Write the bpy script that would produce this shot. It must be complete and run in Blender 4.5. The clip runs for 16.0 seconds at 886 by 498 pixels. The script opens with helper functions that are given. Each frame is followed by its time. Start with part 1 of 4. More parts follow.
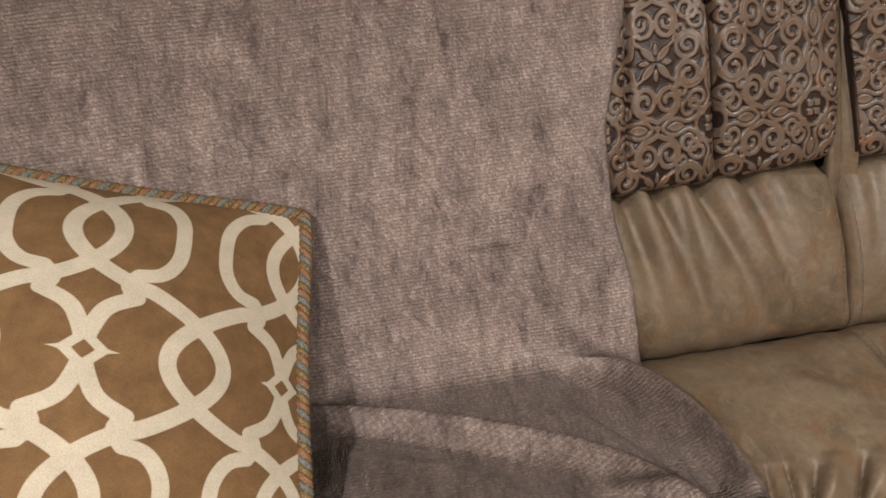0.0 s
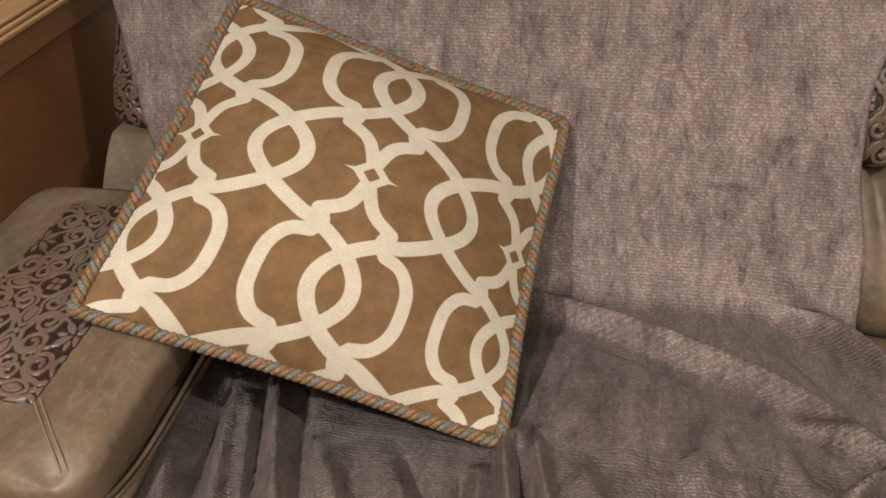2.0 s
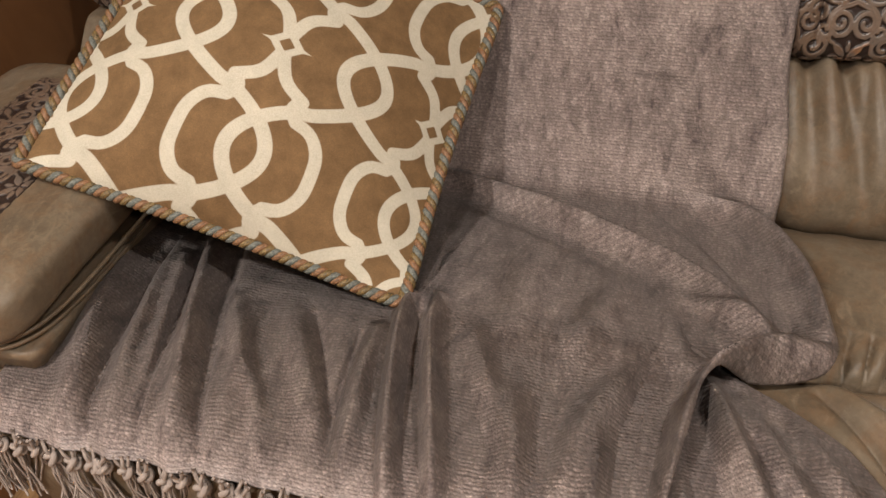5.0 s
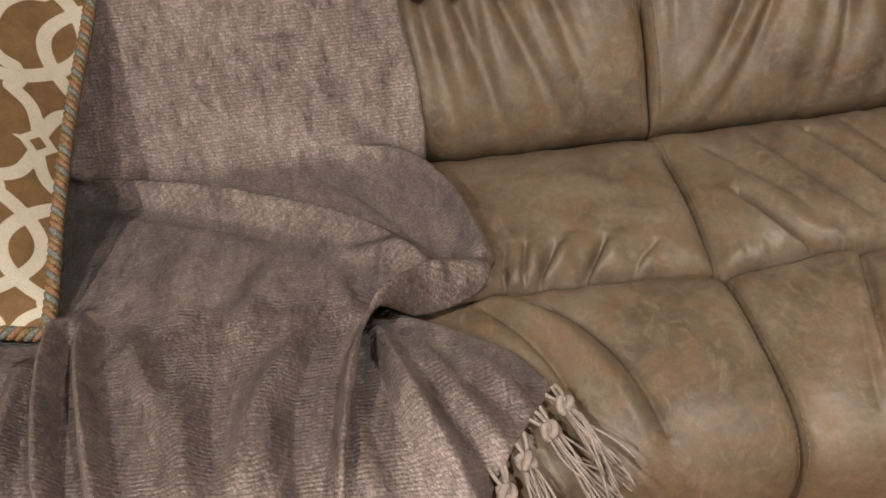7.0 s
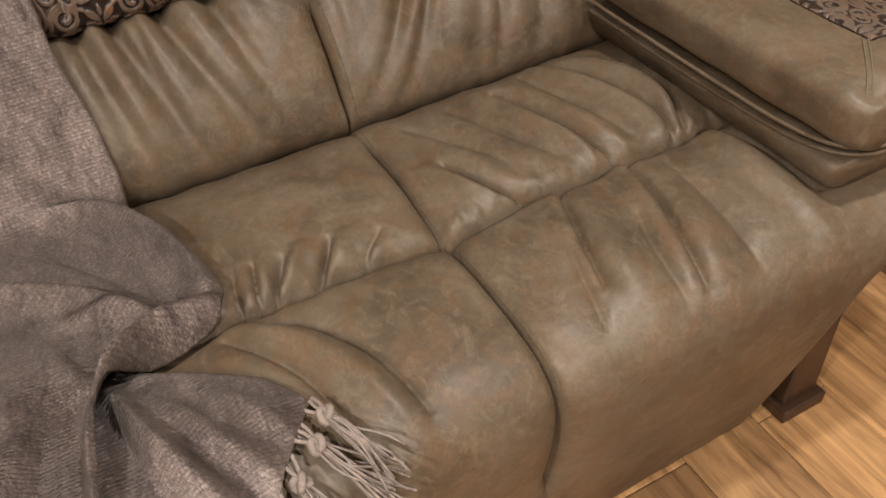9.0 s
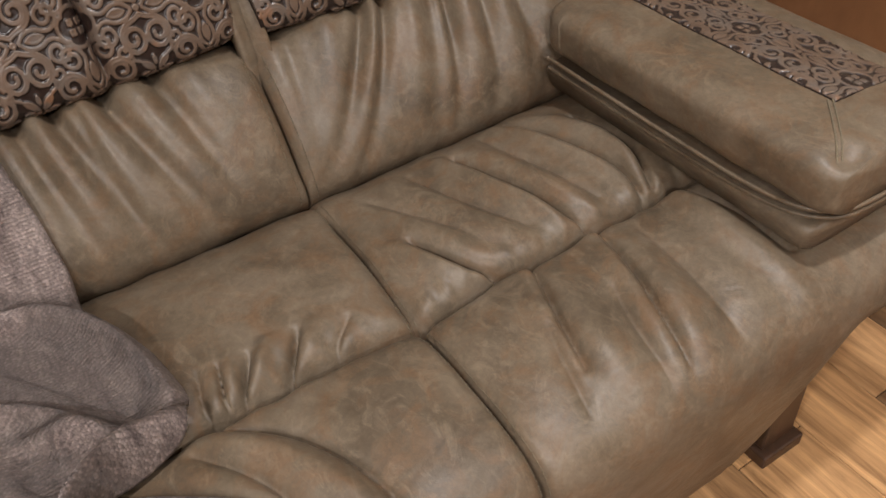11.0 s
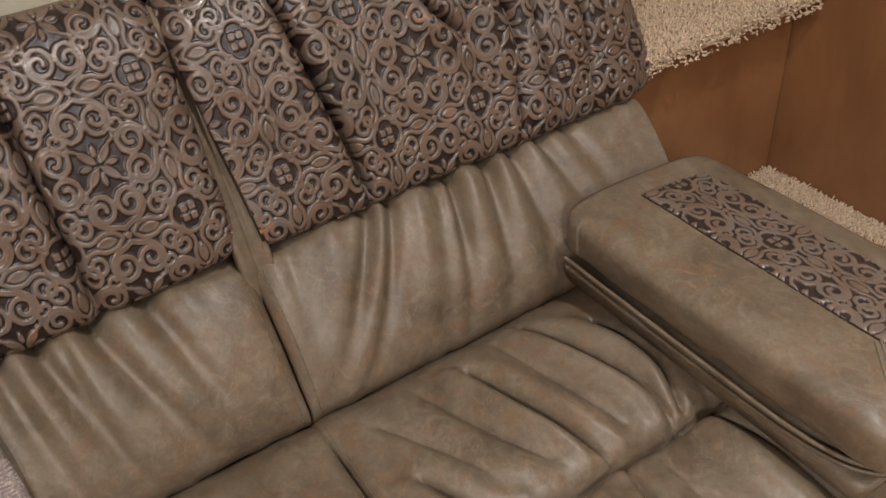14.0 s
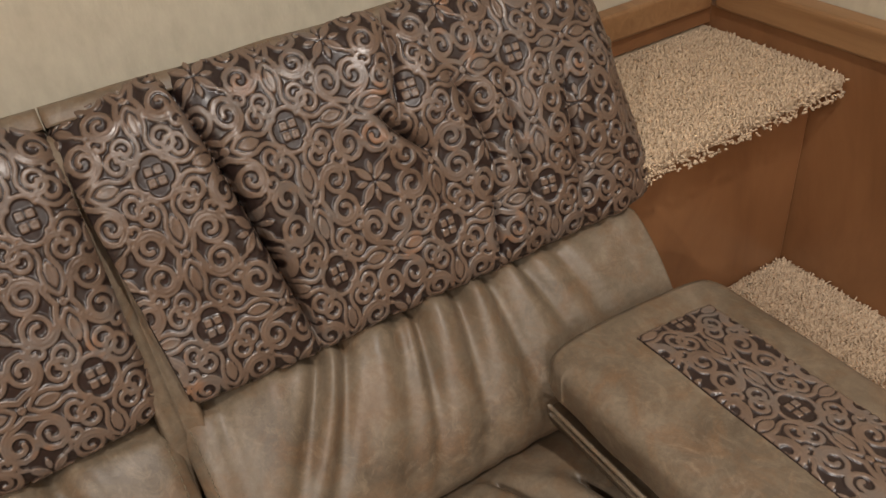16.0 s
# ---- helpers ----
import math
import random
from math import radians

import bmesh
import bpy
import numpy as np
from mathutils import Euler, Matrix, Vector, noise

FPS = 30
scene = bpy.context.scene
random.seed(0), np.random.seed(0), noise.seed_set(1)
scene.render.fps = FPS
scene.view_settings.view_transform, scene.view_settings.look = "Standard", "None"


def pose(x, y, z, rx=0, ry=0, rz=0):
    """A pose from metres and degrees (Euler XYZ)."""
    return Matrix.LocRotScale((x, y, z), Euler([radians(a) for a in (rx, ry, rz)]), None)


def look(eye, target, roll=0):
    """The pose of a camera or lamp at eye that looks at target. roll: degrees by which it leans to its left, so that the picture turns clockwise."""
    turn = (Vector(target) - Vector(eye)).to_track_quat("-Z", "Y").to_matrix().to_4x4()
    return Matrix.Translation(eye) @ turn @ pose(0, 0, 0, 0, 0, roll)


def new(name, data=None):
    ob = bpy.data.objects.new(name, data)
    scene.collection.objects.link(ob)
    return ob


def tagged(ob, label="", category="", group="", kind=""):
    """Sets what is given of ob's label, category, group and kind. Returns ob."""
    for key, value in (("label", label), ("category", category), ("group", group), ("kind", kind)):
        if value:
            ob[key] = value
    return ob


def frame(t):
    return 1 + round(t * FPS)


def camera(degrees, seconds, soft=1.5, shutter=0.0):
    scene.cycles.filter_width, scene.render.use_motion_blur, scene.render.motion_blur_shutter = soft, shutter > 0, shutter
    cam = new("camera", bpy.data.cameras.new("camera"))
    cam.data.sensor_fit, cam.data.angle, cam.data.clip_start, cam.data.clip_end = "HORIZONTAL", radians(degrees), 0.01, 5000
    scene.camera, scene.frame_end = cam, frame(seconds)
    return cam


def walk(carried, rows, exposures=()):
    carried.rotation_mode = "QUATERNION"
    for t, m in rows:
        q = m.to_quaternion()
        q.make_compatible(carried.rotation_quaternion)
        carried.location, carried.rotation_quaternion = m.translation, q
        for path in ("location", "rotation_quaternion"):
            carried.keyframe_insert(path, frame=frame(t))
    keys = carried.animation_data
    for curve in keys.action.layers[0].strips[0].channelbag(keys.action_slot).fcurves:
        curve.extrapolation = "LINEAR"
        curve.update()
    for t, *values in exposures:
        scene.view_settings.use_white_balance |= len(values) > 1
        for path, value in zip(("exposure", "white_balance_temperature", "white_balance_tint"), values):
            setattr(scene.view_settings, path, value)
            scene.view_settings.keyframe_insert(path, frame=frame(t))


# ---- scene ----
cam = camera(56.4, 16.0)
PATH = [
    (0, (-0.011, 0.138, 1.29), (0.206, 1.732, 0.102), -4.0),
    (0.5, (-0.038, 0.102, 1.291), (0.023, 1.707, 0.098), -3.2),
    (1, (-0.042, 0.073, 1.282), (-0.129, 1.675, 0.088), -3.1),
    (1.5, (-0.034, 0.026, 1.276), (-0.248, 1.616, 0.082), -3.1),
    (2, (-0.025, -0.025, 1.27), (-0.356, 1.555, 0.09), -3.0),
    (2.5, (-0.022, -0.036, 1.268), (-0.436, 1.514, 0.073), -2.7),
    (3, (-0.012, -0.044, 1.255), (-0.483, 1.492, 0.063), -2.4),
    (3.2, (-0.006, -0.047, 1.251), (-0.486, 1.481, 0.054), -2.3),
    (5.3, (0.191, -0.075, 1.219), (-0.266, 1.378, -0.077), -4.9),
    (5.5, (0.201, -0.072, 1.204), (-0.192, 1.401, -0.092), -4.3),
    (6, (0.235, -0.055, 1.197), (-0.029, 1.428, -0.118), -5.2),
    (6.5, (0.269, -0.048, 1.188), (0.165, 1.442, -0.141), -5.1),
    (7, (0.31, -0.054, 1.173), (0.362, 1.436, -0.16), -5.9),
    (7.5, (0.338, -0.058, 1.164), (0.566, 1.41, -0.175), -6.1),
    (8, (0.361, -0.062, 1.155), (0.758, 1.361, -0.192), -6.2),
    (8.5, (0.361, -0.065, 1.163), (0.889, 1.302, -0.198), -5.6),
    (9, (0.347, -0.056, 1.163), (0.949, 1.278, -0.2), -5.6),
    (9.2, (0.342, -0.052, 1.171), (0.972, 1.262, -0.198), -5.5),
    (11.3, (0.379, 0.036, 1.202), (1.089, 1.338, -0.14), -6.0),
    (11.5, (0.381, 0.045, 1.203), (1.096, 1.356, -0.128), -6.1),
    (12, (0.392, 0.064, 1.221), (1.119, 1.394, -0.084), -6.1),
    (12.5, (0.412, 0.083, 1.237), (1.154, 1.438, -0.032), -6.2),
    (13, (0.429, 0.106, 1.253), (1.187, 1.485, 0.017), -6.2),
    (13.5, (0.446, 0.131, 1.27), (1.215, 1.523, 0.057), -6.2),
    (14, (0.464, 0.171, 1.294), (1.236, 1.563, 0.083), -5.9),
    (14.5, (0.483, 0.198, 1.308), (1.261, 1.605, 0.118), -6.1),
    (15, (0.529, 0.24, 1.318), (1.31, 1.652, 0.136), -6.0),
    (15.5, (0.578, 0.285, 1.322), (1.359, 1.699, 0.142), -6.1),
    (16, (0.625, 0.321, 1.323), (1.39, 1.74, 0.14), -6.1),
]
BALANCE = ((0, 0.0, 6450, 10), (3.2, 0.0, 6450, 10), (5.3, 0.0, 6500, 10), (9.2, 0.0, 6500, 10), (11.3, 0.0, 6000, 10), (13.5, 0.0, 6000, 10), (16, 0.0, 6400, 10))
walk(cam, [(t, look(eye, target, roll)) for t, eye, target, roll in PATH], BALANCE)

# ---- light ----
world = bpy.data.worlds.new("world")
scene.world = world
world.use_nodes = True
world.node_tree.nodes["Background"].inputs[0].default_value = (1.0, 0.94, 0.86, 1)
world.node_tree.nodes["Background"].inputs[1].default_value = 0.02
scene.view_settings.exposure = 0.0

CEILING = 2.25


def area_lamp(name, place, target, size, watts, colour):
    data = bpy.data.lights.new(name, "AREA")
    data.shape, data.size, data.energy, data.color = "DISK", size, watts, colour
    data.spread = math.radians(155)
    ob = new(name, data)
    ob.matrix_world = look(place, target)
    return ob


WARM = (1.0, 0.935, 0.865)
# no lamp is in view: these are assumed, set by shadow direction and brightness
LAMPS = ((-0.75, -0.35, 0.10, 27), (0.95, 0.25, 0.10, 14), (-0.35, -1.45, 0.12, 44), (1.35, -0.9, 0.14, 13))
for lx, ly, size, watts in LAMPS:
    area_lamp("ceiling_lamp_light", (lx, ly, CEILING - 0.04), (lx, ly, 0), size, watts, WARM)


# ---- materials ----
def material(name, rough=0.5, metal=0.0):
    m = bpy.data.materials.new(name)
    m.use_nodes = True
    nt = m.node_tree
    b = nt.nodes["Principled BSDF"]
    b.inputs["Roughness"].default_value, b.inputs["Metallic"].default_value = rough, metal
    return m, nt, b


def add(nt, kind, **values):
    n = nt.nodes.new(kind)
    for k, v in values.items():
        n.inputs[k.replace("_", " ")].default_value = v
    return n


def place_of(nt, scale=(1, 1, 1)):
    co = nt.nodes.new("ShaderNodeTexCoord")
    mp = nt.nodes.new("ShaderNodeMapping")
    mp.inputs["Scale"].default_value = scale
    nt.links.new(co.outputs["Object"], mp.inputs["Vector"])
    return mp.outputs["Vector"]


def noise_of(nt, vec, scale, detail=4.0, rough=0.55, distort=0.0):
    n = add(nt, "ShaderNodeTexNoise", Scale=scale, Detail=detail, Roughness=rough, Distortion=distort)
    nt.links.new(vec, n.inputs["Vector"])
    return n.outputs["Fac"]


def ramp(nt, fac, *stops):
    r = nt.nodes.new("ShaderNodeValToRGB")
    els = r.color_ramp.elements
    while len(els) < len(stops):
        els.new(0.5)
    for e, (p, c) in zip(els, stops):
        e.position, e.color = p, (*c, 1)
    nt.links.new(fac, r.inputs["Fac"])
    return r.outputs["Color"]


def mix(nt, fac, a, b, blend="MIX"):
    n = nt.nodes.new("ShaderNodeMix")
    n.data_type, n.blend_type = "RGBA", blend
    for sock, v in ((n.inputs["Factor"], fac), (n.inputs[6], a), (n.inputs[7], b)):
        if isinstance(v, (int, float)):
            sock.default_value = v
        elif isinstance(v, tuple):
            sock.default_value = (*v, 1)
        else:
            nt.links.new(v, sock)
    return n.outputs[2]


def bump(nt, b, height, dist, strength=1.0):
    n = add(nt, "ShaderNodeBump", Strength=strength, Distance=dist)
    nt.links.new(height, n.inputs["Height"])
    nt.links.new(n.outputs["Normal"], b.inputs["Normal"])


def attribute(nt, name):
    n = nt.nodes.new("ShaderNodeAttribute")
    n.attribute_name = name
    return n.outputs["Fac"]


def leather():
    m, nt, b = material("olive_leather", 0.42)
    v = place_of(nt)
    big = noise_of(nt, v, 7, 5, 0.62, 1.2)
    col = ramp(nt, big, (0.32, (0.08, 0.058, 0.038)), (0.5, (0.13, 0.098, 0.066)), (0.7, (0.172, 0.134, 0.096)))
    patch = noise_of(nt, v, 19, 6, 0.7, 1.1)
    col = mix(nt, ramp(nt, patch, (0.46, (0, 0, 0)), (0.66, (0.75, 0.75, 0.75))), col, (0.145, 0.085, 0.045))
    pale = noise_of(nt, place_of(nt, (1.0, 0.6, 1.0)), 34, 6, 0.72, 1.6)
    col = mix(nt, ramp(nt, pale, (0.5, (0, 0, 0)), (0.68, (0.5, 0.5, 0.5))), col, (0.215, 0.165, 0.114))
    vein = noise_of(nt, v, 130, 4, 0.7, 0.8)
    col = mix(nt, 0.55, col, ramp(nt, vein, (0.3, (0.72,) * 3), (0.7, (1.25,) * 3)), "MULTIPLY")
    nt.links.new(col, b.inputs["Base Color"])
    nt.links.new(ramp(nt, patch, (0.3, (0.4,) * 3), (0.75, (0.52,) * 3)), b.inputs["Roughness"])
    soft = noise_of(nt, v, 22, 5, 0.6, 0.5)
    hide = noise_of(nt, v, 260, 4, 0.7, 0.3)
    bump(nt, b, mix(nt, 0.13, ramp(nt, soft, (0.0, (0, 0, 0)), (1.0, (1, 1, 1))), hide), 0.006, 0.28)
    b.inputs["Specular IOR Level"].default_value = 0.42
    return m


def embossed():
    m, nt, b = material("embossed_leather", 0.36)
    v = place_of(nt)
    emb = attribute(nt, "relief")
    big = noise_of(nt, v, 14, 4, 0.6)
    raised = ramp(nt, big, (0.3, (0.09, 0.057, 0.039)), (0.5, (0.135, 0.09, 0.064)), (0.6, (0.12, 0.094, 0.078)), (0.7, (0.2, 0.105, 0.058)))
    col = mix(nt, ramp(nt, emb, (0.4, (0, 0, 0)), (0.72, (1, 1, 1))), (0.02, 0.011, 0.009), raised)
    nt.links.new(col, b.inputs["Base Color"])
    nt.links.new(ramp(nt, noise_of(nt, v, 90, 3), (0.3, (0.28,) * 3), (0.7, (0.45,) * 3)), b.inputs["Roughness"])
    b.inputs["Specular IOR Level"].default_value = 0.6
    bump(nt, b, noise_of(nt, v, 300, 3), 0.0006, 0.4)
    return m


def velvet():
    m, nt, b = material("chenille_velvet", 0.52)
    v = place_of(nt)
    uv = nt.nodes.new("ShaderNodeAttribute")
    uv.attribute_name = "weave"

    def woven(x, y):
        mp = nt.nodes.new("ShaderNodeMapping")
        mp.inputs["Scale"].default_value = (x, y, 1)
        nt.links.new(uv.outputs["Vector"], mp.inputs["Vector"])
        return mp.outputs["Vector"]

    # crushed pile: long smudges down the cloth, and softer clouds
    smudge = noise_of(nt, place_of(nt, (52, 17, 17)), 1.0, 7, 0.72, 0.7)
    cloud = noise_of(nt, v, 16, 4, 0.6, 0.6)
    col = ramp(nt, smudge, (0.3, (0.088, 0.064, 0.061)), (0.43, (0.218, 0.168, 0.154)), (0.7, (0.375, 0.3, 0.27)))
    col = mix(nt, 0.6, col, ramp(nt, cloud, (0.32, (0.72,) * 3), (0.68, (1.28,) * 3)), "MULTIPLY")
    # tufts, and the rows that they stand in
    tuft = add(nt, "ShaderNodeTexVoronoi", Scale=330.0, Randomness=0.8)
    nt.links.new(v, tuft.inputs["Vector"])
    shade = nt.nodes.new("ShaderNodeSeparateColor")
    nt.links.new(tuft.outputs["Color"], shade.inputs[0])
    col = mix(nt, 0.8, col, ramp(nt, shade.outputs[0], (0.0, (0.72,) * 3), (0.6, (0.98,) * 3), (1.0, (1.42,) * 3)), "MULTIPLY")
    rows = nt.nodes.new("ShaderNodeTexWave")
    rows.wave_type, rows.bands_direction = "BANDS", "Y"
    rows.inputs["Scale"].default_value, rows.inputs["Distortion"].default_value = 0.86, 1.2
    rows.inputs["Detail"].default_value, rows.inputs["Detail Scale"].default_value = 2.0, 1.5
    nt.links.new(woven(1, 1), rows.inputs["Vector"])
    dome = mix(nt, 0.32, ramp(nt, tuft.outputs["Distance"], (0.0, (1, 1, 1)), (0.75, (0, 0, 0))), rows.outputs["Color"])
    col = mix(nt, 0.4, col, ramp(nt, dome, (0.2, (0.6,) * 3), (0.8, (1.3,) * 3)), "MULTIPLY")
    nt.links.new(col, b.inputs["Base Color"])
    b.inputs["Sheen Weight"].default_value = 0.06
    b.inputs["Sheen Roughness"].default_value = 0.32
    b.inputs["Sheen Tint"].default_value = (0.92, 0.82, 0.78, 1)
    b.inputs["Specular IOR Level"].default_value = 0.42
    crush = noise_of(nt, place_of(nt, (30, 18, 18)), 1.0, 3, 0.55, 0.6)
    bump(nt, b, mix(nt, 0.25, ramp(nt, crush, (0.2, (0, 0, 0)), (0.8, (1, 1, 1))), dome), 0.004, 0.45)
    nap = nt.nodes.new("ShaderNodeAttribute")
    nap.attribute_name = "nap"
    geo = nt.nodes.new("ShaderNodeNewGeometry")
    lie = nt.nodes.new("ShaderNodeVectorMath")
    lie.operation = "MULTIPLY_ADD"
    lie.inputs[1].default_value = (1.35, 1.35, 1.35)
    nt.links.new(nap.outputs["Vector"], lie.inputs[0])
    nt.links.new(geo.outputs["Normal"], lie.inputs[2])
    unit = nt.nodes.new("ShaderNodeVectorMath")
    unit.operation = "NORMALIZE"
    nt.links.new(lie.outputs[0], unit.inputs[0])
    nt.links.new(unit.outputs[0], b.inputs["Normal"].links[0].from_node.inputs["Normal"])
    return m


def plain(name, lo, hi, scale, rough, dist=0.0006, stretch=(1, 1, 1), detail=4.0):
    m, nt, b = material(name, rough)
    v = place_of(nt, stretch)
    n = noise_of(nt, v, scale, detail, 0.6)
    nt.links.new(ramp(nt, n, (0.3, lo), (0.7, hi)), b.inputs["Base Color"])
    bump(nt, b, noise_of(nt, v, scale * 6, 3), dist, 0.5)
    return m


def wood(name, lo, hi, rough, stretch, scale=3.0, vary=0.0):
    m, nt, b = material(name, rough)
    v = place_of(nt, stretch)
    if vary:
        info = nt.nodes.new("ShaderNodeObjectInfo")
        shift = nt.nodes.new("ShaderNodeVectorMath")
        shift.operation = "MULTIPLY_ADD"
        shift.inputs[1].default_value = (0, 0, 0)
        wide = nt.nodes.new("ShaderNodeMath")
        wide.operation, wide.inputs[1].default_value = "MULTIPLY", 37.0
        nt.links.new(info.outputs["Random"], wide.inputs[0])
        nt.links.new(v, shift.inputs[0])
        shift.inputs[1].default_value = (1, 1, 1)
        nt.links.new(wide.outputs[0], shift.inputs[2])
        v = shift.outputs[0]
    grain = noise_of(nt, v, scale, 6, 0.65, 0.9)
    col = ramp(nt, grain, (0.3, lo), (0.7, hi))
    if vary:
        col = mix(nt, vary, col, ramp(nt, info.outputs["Random"], (0.0, (0.3, 0.27, 0.26)), (0.45, (0.7, 0.62, 0.55)), (0.55, (1.1, 1.0, 0.9)), (1.0, (1.4, 1.25, 1.05))), "MULTIPLY")
    nt.links.new(col, b.inputs["Base Color"])
    bump(nt, b, grain, 0.0012, 0.35)
    return m


LEATHER, EMBOSSED, VELVET = leather(), embossed(), velvet()
FRINGE = plain("fringe_yarn", (0.2, 0.16, 0.14), (0.34, 0.28, 0.245), 160, 0.9)
PANEL = wood("stained_panel", (0.165, 0.072, 0.03), (0.28, 0.132, 0.056), 0.33, (2, 2, 0.6), 2.2)
RAIL = wood("rail_wood", (0.2, 0.1, 0.042), (0.3, 0.165, 0.075), 0.38, (14, 1.2, 14))
RAIL_LIGHT = wood("light_rail_wood", (0.33, 0.19, 0.09), (0.5, 0.31, 0.16), 0.38, (14, 1.2, 14))
PLANK = wood("floor_planks", (0.17, 0.095, 0.045), (0.56, 0.36, 0.185), 0.42, (40, 3, 40), 1.0, 0.95)
DARK_WOOD = wood("dark_wood", (0.035, 0.018, 0.01), (0.07, 0.036, 0.02), 0.4, (10, 10, 1.5))
CARPET = plain("shag_carpet", (0.40, 0.29, 0.19), (0.62, 0.48, 0.335), 160, 0.95)
WALL = plain("cream_wallpaper", (0.46, 0.41, 0.315), (0.54, 0.485, 0.375), 60, 0.8, 0.0008, (1, 1, 0.5))
# unseen ceiling's tone, lowered from white to weaken the bounced light
CEIL = plain("ceiling_beige", (0.4, 0.36, 0.3), (0.46, 0.42, 0.35), 20, 0.8)
STITCH = plain("stitch_thread", (0.12, 0.095, 0.062), (0.18, 0.145, 0.095), 300, 0.8)
GLOW, _nt, _b = material("lamp_lens", 0.6)
_b.inputs["Emission Color"].default_value, _b.inputs["Emission Strength"].default_value = (1.0, 0.93, 0.85, 1), 6.0
# near-black that puts the shade of gaps into the colour
SHADOW_GAP = plain("shadow_gap_black", (0.012, 0.01, 0.009), (0.02, 0.017, 0.015), 60, 0.9)


# ---- mesh tools ----
def raw_mesh(name, verts, faces, attrs=None, smooth=True):
    me = bpy.data.meshes.new(name)
    verts = np.asarray(verts, float).reshape(-1, 3)
    if isinstance(faces, np.ndarray):
        faces = faces.tolist()
    me.from_pydata(verts.tolist(), [], faces)
    for key, val in (attrs or {}).items():
        val = np.asarray(val, np.float32)
        if val.ndim == 2:
            a = me.attributes.new(key, "FLOAT_VECTOR", "POINT")
            a.data.foreach_set("vector", val.ravel())
        else:
            a = me.attributes.new(key, "FLOAT", "POINT")
            a.data.foreach_set("value", val.ravel())
    me.polygons.foreach_set("use_smooth", [smooth] * len(me.polygons))
    me.update()
    return me


def part(name, me, mat, parent=None, label=""):
    if isinstance(me, bmesh.types.BMesh):
        bm, me = me, bpy.data.meshes.new(name)
        bm.to_mesh(me)
        bm.free()
    if not me.materials:
        me.materials.append(mat)
    ob = new(name, me)
    ob.parent = parent
    if label:
        ob["label"] = label
    return ob


def thing(name, label, category, place=(0, 0, 0), group="", kind=""):
    ob = new(name)
    ob.empty_display_size = 0.05
    ob.location = place
    return tagged(ob, label, category, group, kind)


def quads(n, m, wrap_n=False, wrap_m=False, start=0):
    i, j = np.meshgrid(np.arange(n if wrap_n else n - 1), np.arange(m if wrap_m else m - 1), indexing="ij")
    i2, j2 = (i + 1) % n, (j + 1) % m
    return (np.stack([i * m + j, i2 * m + j, i2 * m + j2, i * m + j2], -1) + start).reshape(-1, 4)


def normals(P):
    a, b = np.gradient(P, axis=0), np.gradient(P, axis=1)
    n = np.cross(a, b)
    return n / np.maximum(np.linalg.norm(n, axis=-1, keepdims=True), 1e-9)


def shell(name, P, thick, attrs=None):
    """A closed sheet: P is a grid of places; thick goes against its normals."""
    n, m = P.shape[:2]
    Q = P - normals(P) * thick
    verts = np.concatenate([P.reshape(-1, 3), Q.reshape(-1, 3)])
    N = n * m
    top = quads(n, m)
    low = top[:, ::-1] + N
    ids = np.arange(N).reshape(n, m)
    ring = np.concatenate([ids[:, 0], ids[-1, 1:], ids[-2::-1, -1], ids[0, -2:0:-1]])
    nxt = np.roll(ring, -1)
    rim = np.stack([nxt, ring, ring + N, nxt + N], -1)
    both = {k: np.concatenate([np.asarray(v).reshape(N, -1)] * 2).squeeze() for k, v in (attrs or {}).items()}
    return raw_mesh(name, verts, np.concatenate([top, low, rim]), both)


def loop_solid(name, P, attrs=None):
    """P: sections along the first axis, each a closed loop; the ends are capped."""
    n, m = P.shape[:2]
    c0, c1 = P[0].mean(0), P[-1].mean(0)
    verts = np.concatenate([P.reshape(-1, 3), [c0, c1]])
    faces = quads(n, m, False, True).tolist()
    k = n * m
    for j in range(m):
        faces.append([j, (j + 1) % m, k])
        faces.append([(n - 1) * m + (j + 1) % m, (n - 1) * m + j, k + 1])
    full = {key: np.concatenate([np.asarray(v).ravel(), [0, 0]]) for key, v in (attrs or {}).items()}
    return raw_mesh(name, verts, faces, full)


def resample(points, count, smooth=2):
    p = np.asarray(points, float)
    for _ in range(smooth):
        q = np.empty((2 * len(p), p.shape[1]))
        q[0], q[-1] = p[0], p[-1]
        q[1:-1:2], q[2:-1:2] = 0.75 * p[:-1] + 0.25 * p[1:], 0.25 * p[:-1] + 0.75 * p[1:]
        p = q
    d = np.concatenate([[0], np.cumsum(np.linalg.norm(np.diff(p, axis=0), axis=1))])
    t = np.linspace(0, d[-1], count)
    return np.stack([np.interp(t, d, p[:, k]) for k in range(p.shape[1])], -1)


